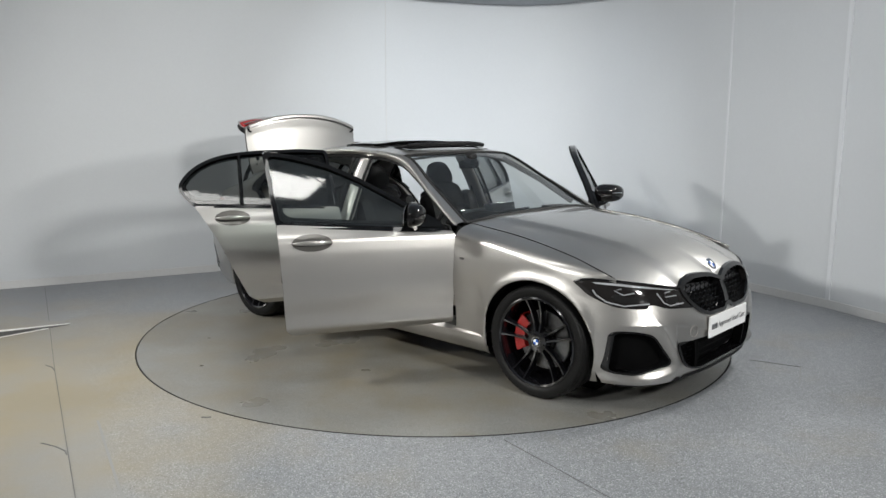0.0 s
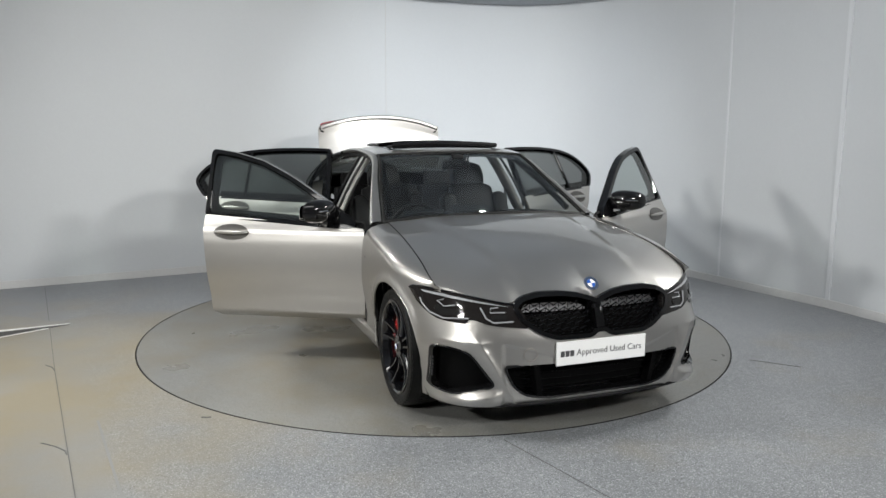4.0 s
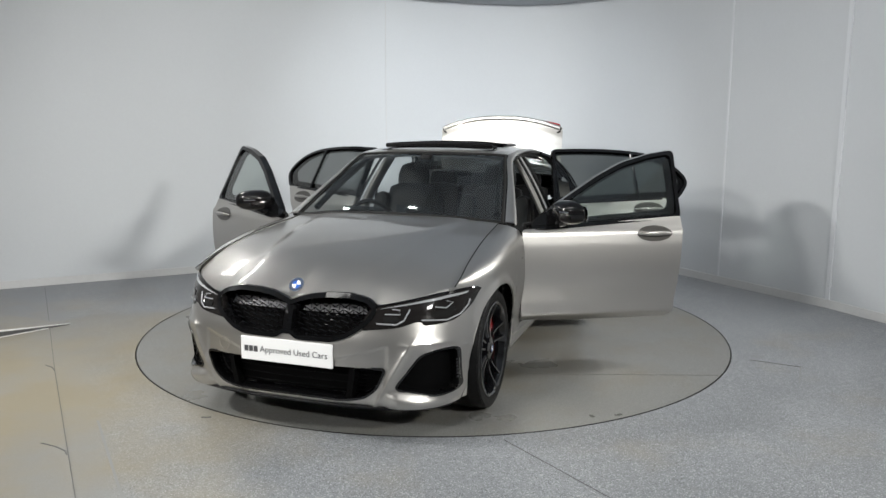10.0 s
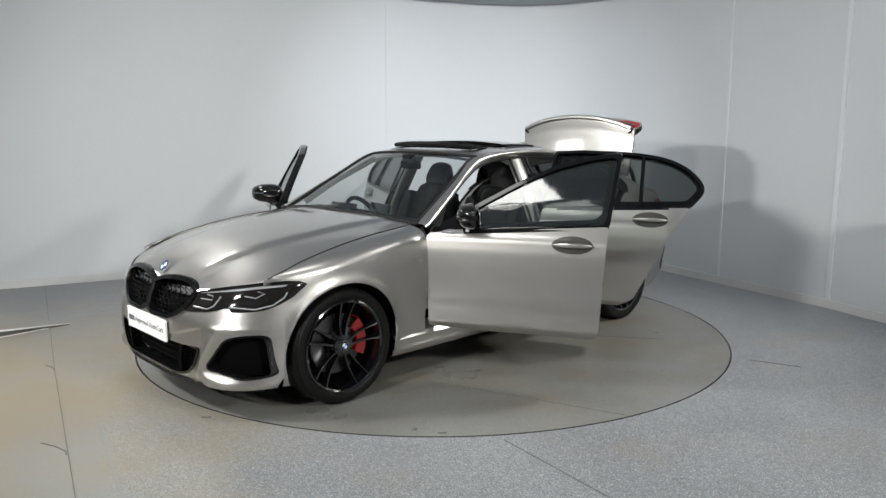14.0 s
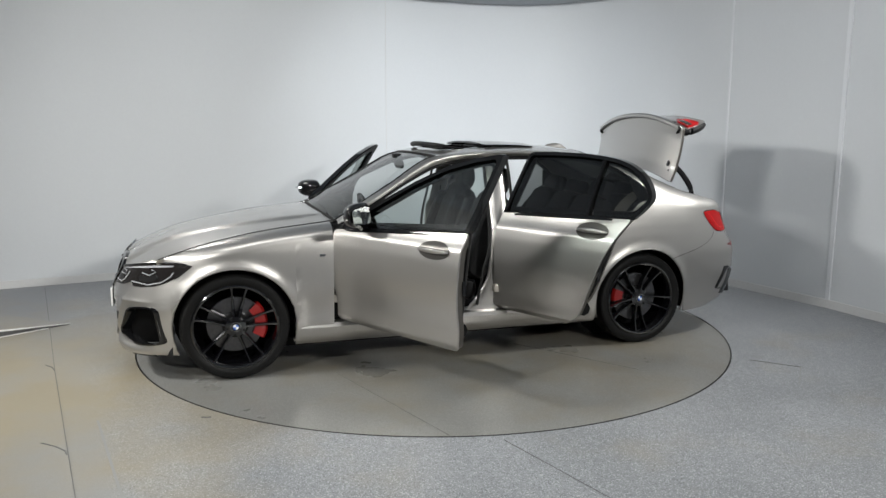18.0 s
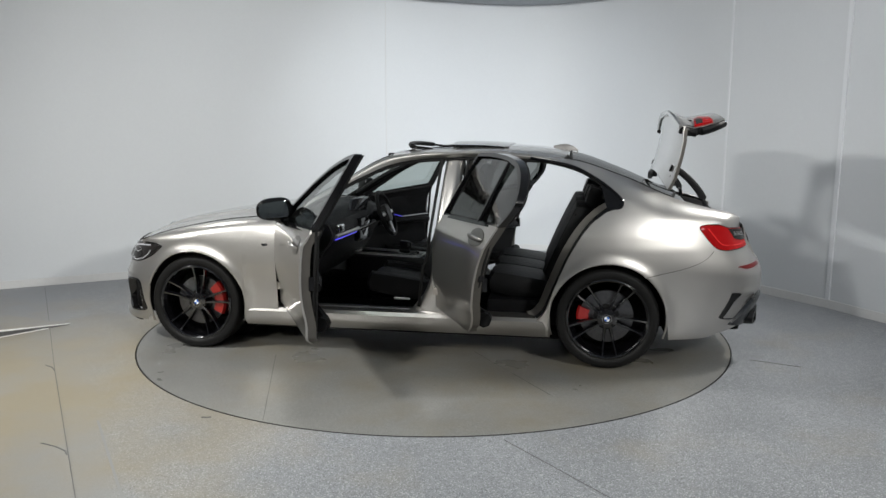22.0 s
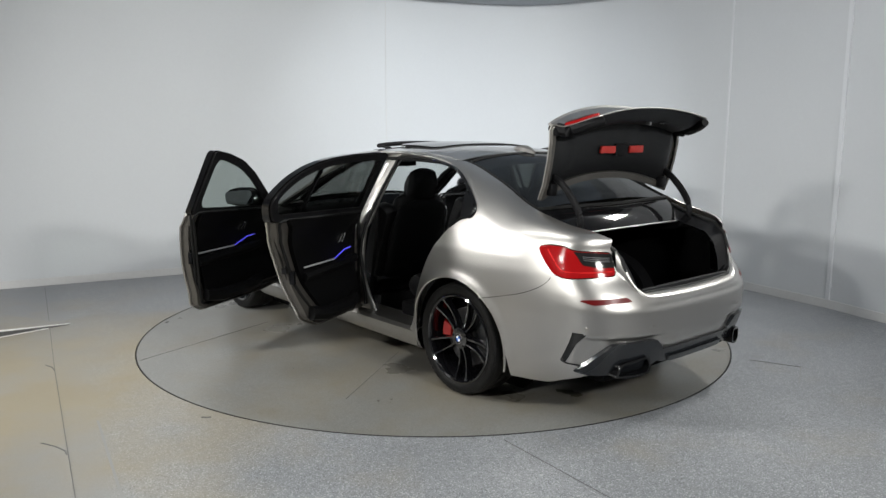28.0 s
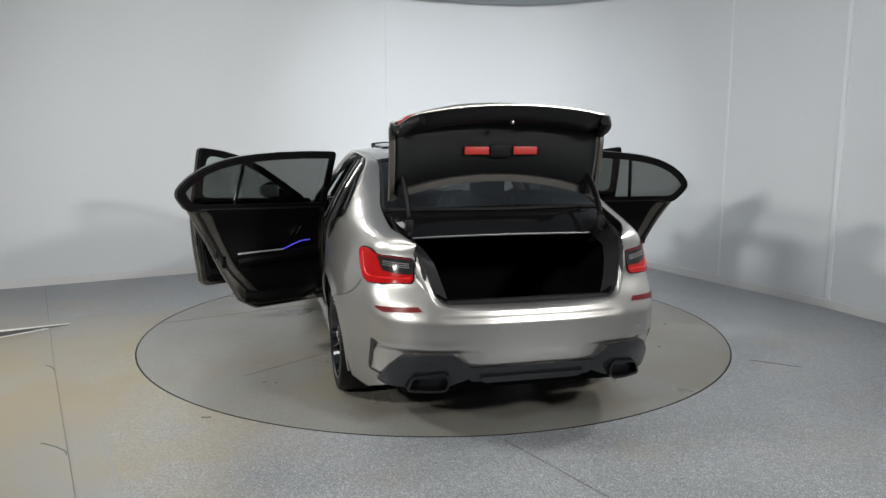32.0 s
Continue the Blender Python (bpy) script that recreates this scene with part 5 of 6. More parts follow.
def door_card(poly, parent, hinge, s, z_arm, xa, xb):
    """The black inner trim with arm rest, pocket, pull and light strip."""
    o = rounded([(x, z + 0.032 if z > 0.8 else z) for x, z in inset(poly, 0.074)], 0.05, 4)
    lift = lambda x, z, off: (x, side_y(x, z) - 0.066 - off, z)
    part("door_card", plate(o, lambda x, z: lift(x, z, 0.028), (0, 0.03, 0), 4), CARD, parent, "black padded inner door trim", hinge, side=s)
    part("armrest", tube([lift(xa, z_arm, 0.035), lift(lerp(xa, xb, 0.25), z_arm, 0.07), lift(lerp(xa, xb, 0.75), z_arm - 0.01, 0.07), lift(xb, z_arm - 0.03, 0.035)], 0.034, 8), CARD, parent, "", hinge, side=s)
    strip = [lift(lerp(xa, xb, 0.08), z_arm + 0.078, 0.036), lift(lerp(xa, xb, 0.22), z_arm + 0.075, 0.042), lift(lerp(xa, xb, 0.45), z_arm + 0.03, 0.046)]
    part("light_strip", tube(strip, 0.0045, 5), AMBIENT, parent, "glowing blue light strip", hinge, side=s)
    part("trim_strip", tube([strip[-1], lift(lerp(xa, xb, 0.8), z_arm + 0.03, 0.046), lift(xb, z_arm + 0.028, 0.040)], 0.0055, 5), SILVER, parent, "satin silver trim strip", hinge, side=s)
    xh = lerp(xa, xb, 0.30)
    zc = z_arm + 0.155
    bar = lambda x0: rounded([(x0 - 0.018, zc - 0.028), (x0 + 0.022, zc + 0.028), (x0 + 0.032, zc + 0.028), (x0 - 0.008, zc - 0.028)], 0.003)
    pull = part("inner_handle", plate(bar(xh + 0.03), lambda x, z: lift(x, z, 0.038), (0, 0.012, 0), 1), CHROME, parent, "chrome inner door pull", hinge, side=s)
    part("handle_lever", plate(bar(xh - 0.012), lambda x, z: lift(x, z, 0.040), (0, 0.012, 0), 1), CHROME, parent, "", hinge, side=s)
    pock = [lift(lerp(xa, xb, 0.1), 0.40, 0.03), lift(lerp(xa, xb, 0.3), 0.385, 0.07), lift(lerp(xa, xb, 0.8), 0.385, 0.07), lift(lerp(xa, xb, 0.95), 0.40, 0.03)]
    part("door_pocket", tube(pock, 0.045, 8), CARD, parent, "", hinge, side=s)
    # latch in the trailing edge, screw heads above and below it
    low, up = [p for p in poly if p[1] < 0.7 and p[0] < xb + 0.1][-1], [p for p in poly if p[1] > 0.7 and p[0] < xb + 0.1][-2 if poly[-1][1] > 1.0 else -1]
    at = lambda z: lerp(low[0], up[0], (z - low[1]) / (up[1] - low[1]))
    part("door_latch", box(at(0.69) - 0.004, at(0.69) + 0.016, side_y(at(0.69), 0.69) - 0.068, side_y(at(0.69), 0.69) - 0.036, 0.665, 0.715, 0.003, 1), PLASTIC, parent, "black latch in the door edge", hinge, side=s)
    seal = rounded(inset(poly, 0.022), 0.05, 4)
    part("door_seal", tube([lift(x, z, 0.0) for x, z in seal], 0.011, 6, True), SEAL, parent, "", hinge, side=s)
    edge = rounded(inset(poly, 0.006), 0.03, 3)
    part("edge_seal", tube([lift(x, z, -0.024) for x, z in edge], 0.009, 6, True), SEAL, parent, "", hinge, side=s)


F_HOLE = [(0.66, 0.915), (0.645, 0.955), (0.495, 1.05), (0.25, 1.19), (0.05, 1.28), (-0.15, 1.334), (-0.302, 1.357), (-0.262, 0.972)]
F_INNER = [(0.60, 0.945), (0.575, 0.968), (0.49, 1.018), (0.25, 1.157), (0.05, 1.25), (-0.15, 1.306), (-0.262, 1.324), (-0.232, 0.998)]


def window(poly, parent, hinge, s, mat, bar=None, gap=None):
    o = rounded(poly, 0.035, 3)
    to3 = lambda x, z: (x, glass_y(x, z) - 0.004, z)
    hole = rounded(gap[0], 0.04, 3) if gap else inset(rounded(poly, 0.04, 3), 0.022)
    hole_in = rounded(gap[1], 0.06, 3) if gap else inset(rounded(poly, 0.06, 3), 0.050)
    part("window_frame", ring_plate(o, hole, to3, (0, -0.045, 0)), GLOSS, parent, "gloss black window frame", hinge, side=s)
    part("inner_frame", ring_plate(inset(o, 0.008), hole_in, lambda x, z: (x, glass_y(x, z) - 0.051, z), (0, -0.016, 0)), PLASTIC, parent, "", hinge, side=s)
    part("window_glass", plate(inset(hole, -0.010), lambda x, z: (x, glass_y(x, z) - 0.022, z), None, 4), mat, parent, "dark tinted door glass" if mat is TINT else "clear door glass", hinge, side=s)
    if bar:
        part("quarter_bar", tube([to3(*bar[0]), to3(*bar[1])], 0.013, 6), GLOSS, parent, "", hinge, side=s)


def mirror(parent, s):
    c = Vector((0.50, 0.915, 1.008))
    bm = bmesh.new()
    bmesh.ops.create_icosphere(bm, subdivisions=4, radius=1)
    for v in bm.verts:
        p = v.co.copy()
        x = p.x * (0.095 if p.x > 0 else 0.028)
        y = math.copysign(abs(p.y) ** 0.75, p.y) * 0.118
        z = math.copysign(abs(p.z) ** 0.7, p.z) * lerp(0.082, 0.066, (p.y + 1) / 2)
        v.co = c + Vector((x - 0.046 * p.y, y, z))
    part("mirror_cap", bm, GLOSS, parent, "gloss black door mirror", F_HINGE, side=s)
    face = rounded([(-0.095, -0.052), (0.10, -0.052), (0.108, 0.04), (-0.075, 0.058)], 0.03)
    part("mirror_glass", plate(face, lambda a, b: (c.x - 0.037 - 0.046 * a / 0.125 + 0.08 * b, c.y + a, c.z + b), (0.003, 0, 0), 2), MIRROR, parent, "mirror glass", F_HINGE, side=s)
    part("mirror_arm", tube([(0.55, 0.83, 0.925), (0.54, 0.865, 0.935), (0.52, 0.90, 0.955)], 0.028, 8), GLOSS, parent, "", F_HINGE, side=s)
    part("mirror_indicator", tube([(c.x + 0.088, c.y - 0.06, c.z + 0.004), (c.x + 0.083, c.y + 0.04, c.z + 0.006), (c.x + 0.055, c.y + 0.105, c.z + 0.008)], 0.004, 5), CHROME, parent, "", F_HINGE, side=s)
    sail = [(0.735, 0.92), (0.70, 0.965), (0.57, 1.03), (0.555, 0.925)]
    part("mirror_sail", plate(sail, lambda x, z: (x, glass_y(x, z) + 0.001, z), (0, -0.02, 0), 1), GLOSS, parent, "", F_HINGE, side=s)


# body paint made darker: the dark reflections on inner edges are in the colour
DOOR_EDGE = material("body_paint_shaded", (0.085, 0.079, 0.071), 0.42, 0.55, 0.2, 0.05, 260, 0.12, 14)
MIRROR = material("mirror_silver", (0.85, 0.86, 0.87), 0.02, 1.0)


def doors():
    for s in (1, -1):
        d = part("front_door", door_body(F_SKIN, 0.012), PAINT, CAR, "open satin grey front door", F_HINGE, side=s)
        part("door_shell", door_body(F_SKIN, 0.052, 0.012, 0.012), DOOR_EDGE, d, "inner door shell in body paint with dark reflections painted in", F_HINGE, side=s)
        window(F_WINDOW, d, F_HINGE, s, GLASS, None, (F_HOLE, F_INNER))
        handle(-0.085, 0.858, d, F_HINGE, s)
        door_card([(0.79, 0.93), (0.78, 0.33), (-0.21, 0.315), (-0.28, 0.985)], d, F_HINGE, s, 0.66, 0.50, -0.22)
        mirror(d, s)
        part("latch", box(-0.262, -0.255, 0.80, 0.83, 0.62, 0.70, 0.002, 1), GLOSS, d, "", F_HINGE, side=s)
        d.matrix_basis = pose(F_HINGE[0], F_HINGE[1] * s, 0.03, 0, 0, -F_OPEN * s)
        d = part("rear_door", door_body(R_SKIN, 0.012), PAINT, CAR, "open satin grey rear door with tinted glass", R_HINGE, side=s)
        part("door_shell", door_body(R_SKIN, 0.052, 0.012, 0.012), DOOR_EDGE, d, "inner door shell in body paint with dark reflections painted in", R_HINGE, side=s)
        window(R_WINDOW, d, R_HINGE, s, TINT, ((-0.98, 1.325), (-0.985, 0.99)))
        handle(-1.055, 0.915, d, R_HINGE, s)
        door_card([(-0.31, 0.985), (-0.29, 0.325), (-0.85, 0.32), (-1.04, 0.55), (-1.22, 0.90), (-1.285, 1.01)], d, R_HINGE, s, 0.66, -0.38, -0.98)
        part("latch", box(-1.085, -1.06, 0.80, 0.83, 0.60, 0.68, 0.002, 1), GLOSS, d, "", R_HINGE, side=s)
        d.matrix_basis = pose(R_HINGE[0], R_HINGE[1] * s, 0.03, 0, 0, -R_OPEN * s)


# ---- tail ----
TAIL_LAMP = [(0.578, 0.808), (0.717, 0.801), (0.845, 0.793), (0.878, 0.803), (0.895, 0.825), (0.911, 0.861), (0.935, 0.93), (0.925, 0.944), (0.877, 0.952), (0.81, 0.950), (0.766, 0.930), (0.57, 0.918)]


def round_tail(s, z, off=0.0):
    """The point s metres round the tail from its centre, off metres proud."""
    c = contour(z)
    acc, px, py = 0.0, c[5][0], c[4][0]
    for y, x in zip(c[4][1:], c[5][1:]):
        d = math.hypot(x - px, y - py)
        if acc + d >= s:
            k = (s - acc) / d
            return lerp(px, x, k) - off * (y - py) / d, lerp(py, y, k) + off * (x - px) / d, z
        acc, px, py = acc + d, x, y
    return px, py + off, z


def on_tail(y, z, off=0.0):
    return across(tail_at, y, z, off) if off else (tail_at(y, z), y, z)


tail_top = curve((0.0, 0.672), (0.40, 0.68), (0.48, 0.715), (0.53, 0.79), (0.565, 0.832))
sill_x = curve((0.0, -2.41), (0.2, -2.405), (0.42, -2.39), (0.485, -2.365), (0.52, -2.33), (0.56, -2.285))
sill_z = curve((0.0, 0.702), (0.42, 0.708), (0.485, 0.745), (0.52, 0.845), (0.56, 0.94))
tail_low = curve((0.0, 0.37), (0.30, 0.37), (0.40, 0.33), (0.66, 0.30), (0.76, 0.25), (0.80, 0.21), (0.9, 0.20))


def fold(k, z):
    """How far the blades beside the diffuser are set back."""
    q = abs(wrap(k, 0.45)[1])
    w = min(1, max(0, (q - 0.26) / 0.12)) * min(1, max(0, (0.755 - q) / 0.02))
    d = min(1, max(0, (0.498 - z) / 0.016))
    return -0.018 * w * d * min(1, max(0, (z - 0.28) / 0.16)) + 0.004 * math.exp(-((z - 0.515) / 0.016) ** 2) * w \
        - 0.006 * math.exp(-((z - 0.648) / 0.012) ** 2) * min(1, max(0, (0.52 - q) / 0.1))


def tail():
    # the bumper wraps from the wheel arches round the tail and rolls in to the boot sill
    def flank(u, v):
        k = lerp(wrap_start(0.65) + 4.5, K_END, u)
        x, y, _ = wrap(k, 0.5)
        z = lerp(arch_z(x, -AXLE) or tail_low(y), seam_at(k), v)
        return wrap(k, z, fold(k, z))

    def middle(u, v):
        k = lerp(K_END, 192, u)
        y = wrap(k, 0.75)[1]
        zt = tail_top(y) if u > 0 else 0.83
        if v <= 0.8:
            z = lerp(tail_low(wrap(k, 0.5)[1]), zt, v / 0.8)
            return wrap(k, z, fold(k, z))
        t = (v - 0.8) / 0.2 * math.pi / 2
        p = wrap(k, zt)
        return lerp(p[0], sill_x(y), 1 - math.cos(t)), lerp(p[1], y * 0.98, 1 - math.cos(t)), lerp(zt, sill_z(y), math.sin(t))
    d = join(grid(flank, 44, 40, False), grid(middle, 36, 50, False))
    m = [(x, -y, z) for x, y, z in d[0]], [f[::-1] for f in d[1]]
    bumper = part("rear_bumper", join(d, m), PAINT, CAR, thick=0.004, weld=0.001)
    band = rounded([(-0.36, 0.408), (0.36, 0.408), (0.31, 0.328), (-0.31, 0.328)], 0.015)
    part("diffuser", plate(band, lambda y, z: on_tail(y, z, 0.008), (0.05, 0, 0), 6), DIFFUSER, bumper, "dark grey lower diffuser")
    part("diffuser_edge", tube([on_tail(y, 0.410, 0.008) for y in np.linspace(-0.32, 0.32, 13)], 0.004, 6), GLOSS, bumper)
    blade = rounded([(-0.27, 0.362), (0.27, 0.362), (0.25, 0.33), (-0.25, 0.33)], 0.01)
    part("diffuser_blade", plate(blade, lambda y, z: on_tail(y, z, 0.022), (0.03, 0, 0), 4), DIFFUSER, bumper)
    # near-black colour stands for the shadow below the diffuser
    part("rear_undertray", box(-2.30, -1.75, -0.62, 0.62, 0.235, 0.33, 0.03), DEEP, CAR)
    for s in (1, -1):
        corner = rounded([(0.326, 0.415), (0.40, 0.472), (0.647, 0.467), (0.72, 0.40), (0.80, 0.305), (0.74, 0.290), (0.68, 0.286), (0.42, 0.296), (0.31, 0.345)], 0.018)
        part("diffuser_corner", plate(corner, lambda q, z: round_tail(q, z, 0.008), (0.05, 0, 0), 6), DIFFUSER, bumper, "dark grey diffuser corner round the exhaust", side=s)
        wedge = [(0.80, 0.518), (0.868, 0.518), (0.885, 0.43), (0.896, 0.356), (0.876, 0.345), (0.868, 0.362), (0.854, 0.43), (0.836, 0.505), (0.805, 0.507)]
        part("rear_vent", plate(wedge, lambda q, z: round_tail(q, z, 0.003), (0.01, 0, 0), 3), GLOSS, bumper, "gloss black folded side vent", side=s)
        part("vent_line", tube([round_tail(q, z, 0.001) for q, z in ((0.885, 0.35), (0.862, 0.345), (0.82, 0.343), (0.775, 0.341))], 0.004, 5), GLOSS, bumper, side=s)
        pipe_o = rounded([(0.43, 0.288), (0.50, 0.281), (0.625, 0.282), (0.598, 0.358), (0.44, 0.386), (0.415, 0.34)], 0.025)
        pipe = part("exhaust_tip", ring_plate(pipe_o, inset(pipe_o, 0.012), lambda y, z: (tail_at(y, 0.36) - 0.030, y, z), (0.10, 0, 0)), GLOSS, bumper, "gloss black exhaust tip", side=s)
        part("exhaust_bore", plate(pipe_o, lambda y, z: (tail_at(y, 0.36) + 0.02, y, z), (0.01, 0, 0), 1), DEEP, pipe, side=s)
        refl = [(0.55, 0.682), (0.76, 0.668), (0.822, 0.684), (0.80, 0.692), (0.57, 0.703)]
        part("reflector", plate(rounded(refl, 0.006), lambda q, z: round_tail(q, z, 0.003), (0.01, 0, 0), 5), REFLECTOR, bumper, "dark red rear reflector", side=s)
        for q in (0.42, 0.80):
            disc = [(q + 0.009 * math.cos(2 * math.pi * i / 16), 0.545 + 0.009 * math.sin(2 * math.pi * i / 16)) for i in range(16)]
            part("parking_sensor", ring_plate(disc, inset(disc, 0.0015), lambda m, z: round_tail(m, z, 0.0012), (0.003, 0, 0)), SHUT, bumper, side=s)
        # L-shaped lamp: dark edge, red outer and lower part, smoked inner part
        o = rounded(TAIL_LAMP, 0.022, 3)
        lamp = part("tail_lamp", plate(inset(o, -0.005), lambda q, z: round_tail(q, z, 0.005), (0.03, 0, 0), 6), GLOSS, CAR, "red L-shaped tail lamp with a smoked inner lens", side=s)
        part("red_lens", plate(o, lambda q, z: round_tail(q, z, 0.010), (0.02, 0, 0), 8), REDLENS, lamp, "glossy red outer lens", side=s)
        ins = rounded([(0.572, 0.846), (0.665, 0.849), (0.733, 0.861), (0.752, 0.912), (0.764, 0.928), (0.572, 0.916)], 0.010)
        part("smoked_lens", plate(ins, lambda q, z: round_tail(q, z, 0.013), (0.01, 0, 0), 4), SMOKE, lamp, "smoked inner lens", side=s)
        for i in range(3):
            part("lamp_bar", tube([round_tail(q, z + 0.009 * i, 0.0135) for q, z in ((0.59, 0.876), (0.66, 0.880), (0.725, 0.886))], 0.0022, 5), SATIN, lamp, side=s)
        part("lamp_guide", tube(smooth_path([round_tail(q, z, 0.009) for q, z in ((0.59, 0.828), (0.72, 0.824), (0.83, 0.825), (0.86, 0.842), (0.879, 0.885), (0.90, 0.93))], 20), 0.0045, 5), REDGLOW, lamp, "bright red light guide", side=s)
        seam = [wrap(k, seam_at(k), 0.0006) for k in np.linspace(wrap_start(0.65) + 4.5, K_END - 4, 40)]
        part("bumper_seam", tube([p for p in seam if p[2] < 0.80], 0.0016, 5), SEAL, bumper, side=s)


REFLECTOR = material("dark_red_reflector", (0.10, 0.004, 0.005), 0.3, 0, 0.0, spec=0.25)
REDGLOW = material("red_light_guide", (0.62, 0.02, 0.02), 0.25, 0, 0.5)


def boot():
    # the opening's gutter, the black lined hold and the parcel shelf
    hold = part("boot_hold", grid(lambda u, v: hold_at(u, v), 40, 6, False), CARPET, CAR, "black carpeted boot hold")
    part("hold_floor", box(-2.30, -1.25, -0.56, 0.56, 0.42, 0.46, 0.01), CARPET, hold)
    part("hold_bulkhead", box(-1.30, -1.26, -0.58, 0.58, 0.44, 0.95, 0.01), CARPET, hold)
    for s in (1, -1):
        pts = [(-1.88, 0.60, 1.07), (-2.02, 0.60, 1.02), (-2.20, 0.575, 0.985), (-2.28, 0.545, 0.93), (-2.325, 0.52, 0.84), (-2.36, 0.485, 0.738), (-2.385, 0.42, 0.703), (-2.40, 0.2, 0.697), (-2.405, 0, 0.697)]
        part("boot_seal", tube(pts, 0.013, 8), SEAL, hold, side=s)

        def gutter(u, v):
            k = u * (len(pts) - 1)
            i = min(int(k), len(pts) - 2)
            p = Vector(pts[i]).lerp(Vector(pts[i + 1]), k - i)
            return p.x + 0.07 * v * (1 if u > 0.6 else 0.2), p.y - 0.09 * v * (1 - max(0, u - 0.6) * 2.4), p.z - 0.05 * v
        part("boot_gutter", grid(gutter, 24, 3, True), PLASTIC, hold, side=s, thick=0.004)
        arm = [(-1.80, 0.535, 0.93), (-1.95, 0.535, 0.945), (-2.04, 0.535, 1.01), (-2.035, 0.535, 1.10), (-1.965, 0.535, 1.20), (-1.88, 0.535, 1.275), (-1.815, 0.535, 1.30)]
        part("boot_hinge", tube(smooth_path(arm, 30), lambda t: 0.027 - 0.006 * t, 8, squash=0.55), PLASTIC, CAR, "black curved boot hinge arm", side=s)
    part("boot_sill_trim", tube([(-2.372, y, 0.708) for y in np.linspace(-0.42, 0.42, 9)], 0.018, 8), PLASTIC, hold)
    part("rear_deck", box(-1.90, -1.20, -0.60, 0.60, 0.965, 0.99, 0.01), CARPET, CAR, "black parcel shelf")
    part("deck_edge", tube([(-1.90, y, 0.985 + 0.0 * y) for y in np.linspace(-0.58, 0.58, 9)], 0.014, 6), PLASTIC, CAR)


def smooth_path(pts, n):
    p = [Vector(q) for q in pts]
    p = [p[0] * 2 - p[1], *p, p[-1] * 2 - p[-2]]
    out = []
    k = len(p) - 3
    for i in range(n + 1):
        t = i / n * k
        j = min(int(t), k - 1)
        t -= j
        a, b, c, d = p[j:j + 4]
        out.append(tuple(0.5 * (b * 2 + (c - a) * t + (a * 2 - b * 5 + c * 4 - d) * t * t + (b * 3 - a - c * 3 + d) * t ** 3)))
    return out


def hold_at(u, v):
    loop = [(-2.29, -0.50), (-2.14, -0.60), (-1.85, -0.62), (-1.28, -0.60), (-1.28, 0.60), (-1.85, 0.62), (-2.14, 0.60), (-2.29, 0.50), (-2.29, -0.50)]
    k = u * (len(loop) - 1)
    i = min(int(k), len(loop) - 2)
    p = Vector(loop[i]).lerp(Vector(loop[i + 1]), k - i)
    top = 0.695 if p.x < -2.2 else 0.93
    return p.x, p.y, lerp(0.44, top, v)


LID_PIVOT = Vector((-1.83, 0.0, 1.115))
LID_OPEN = 84.0


lid_wide = curve((0, 0.605), (4, 0.612), (5, 0.605), (7, 0.585), (9, 0.555), (10, 0.515))


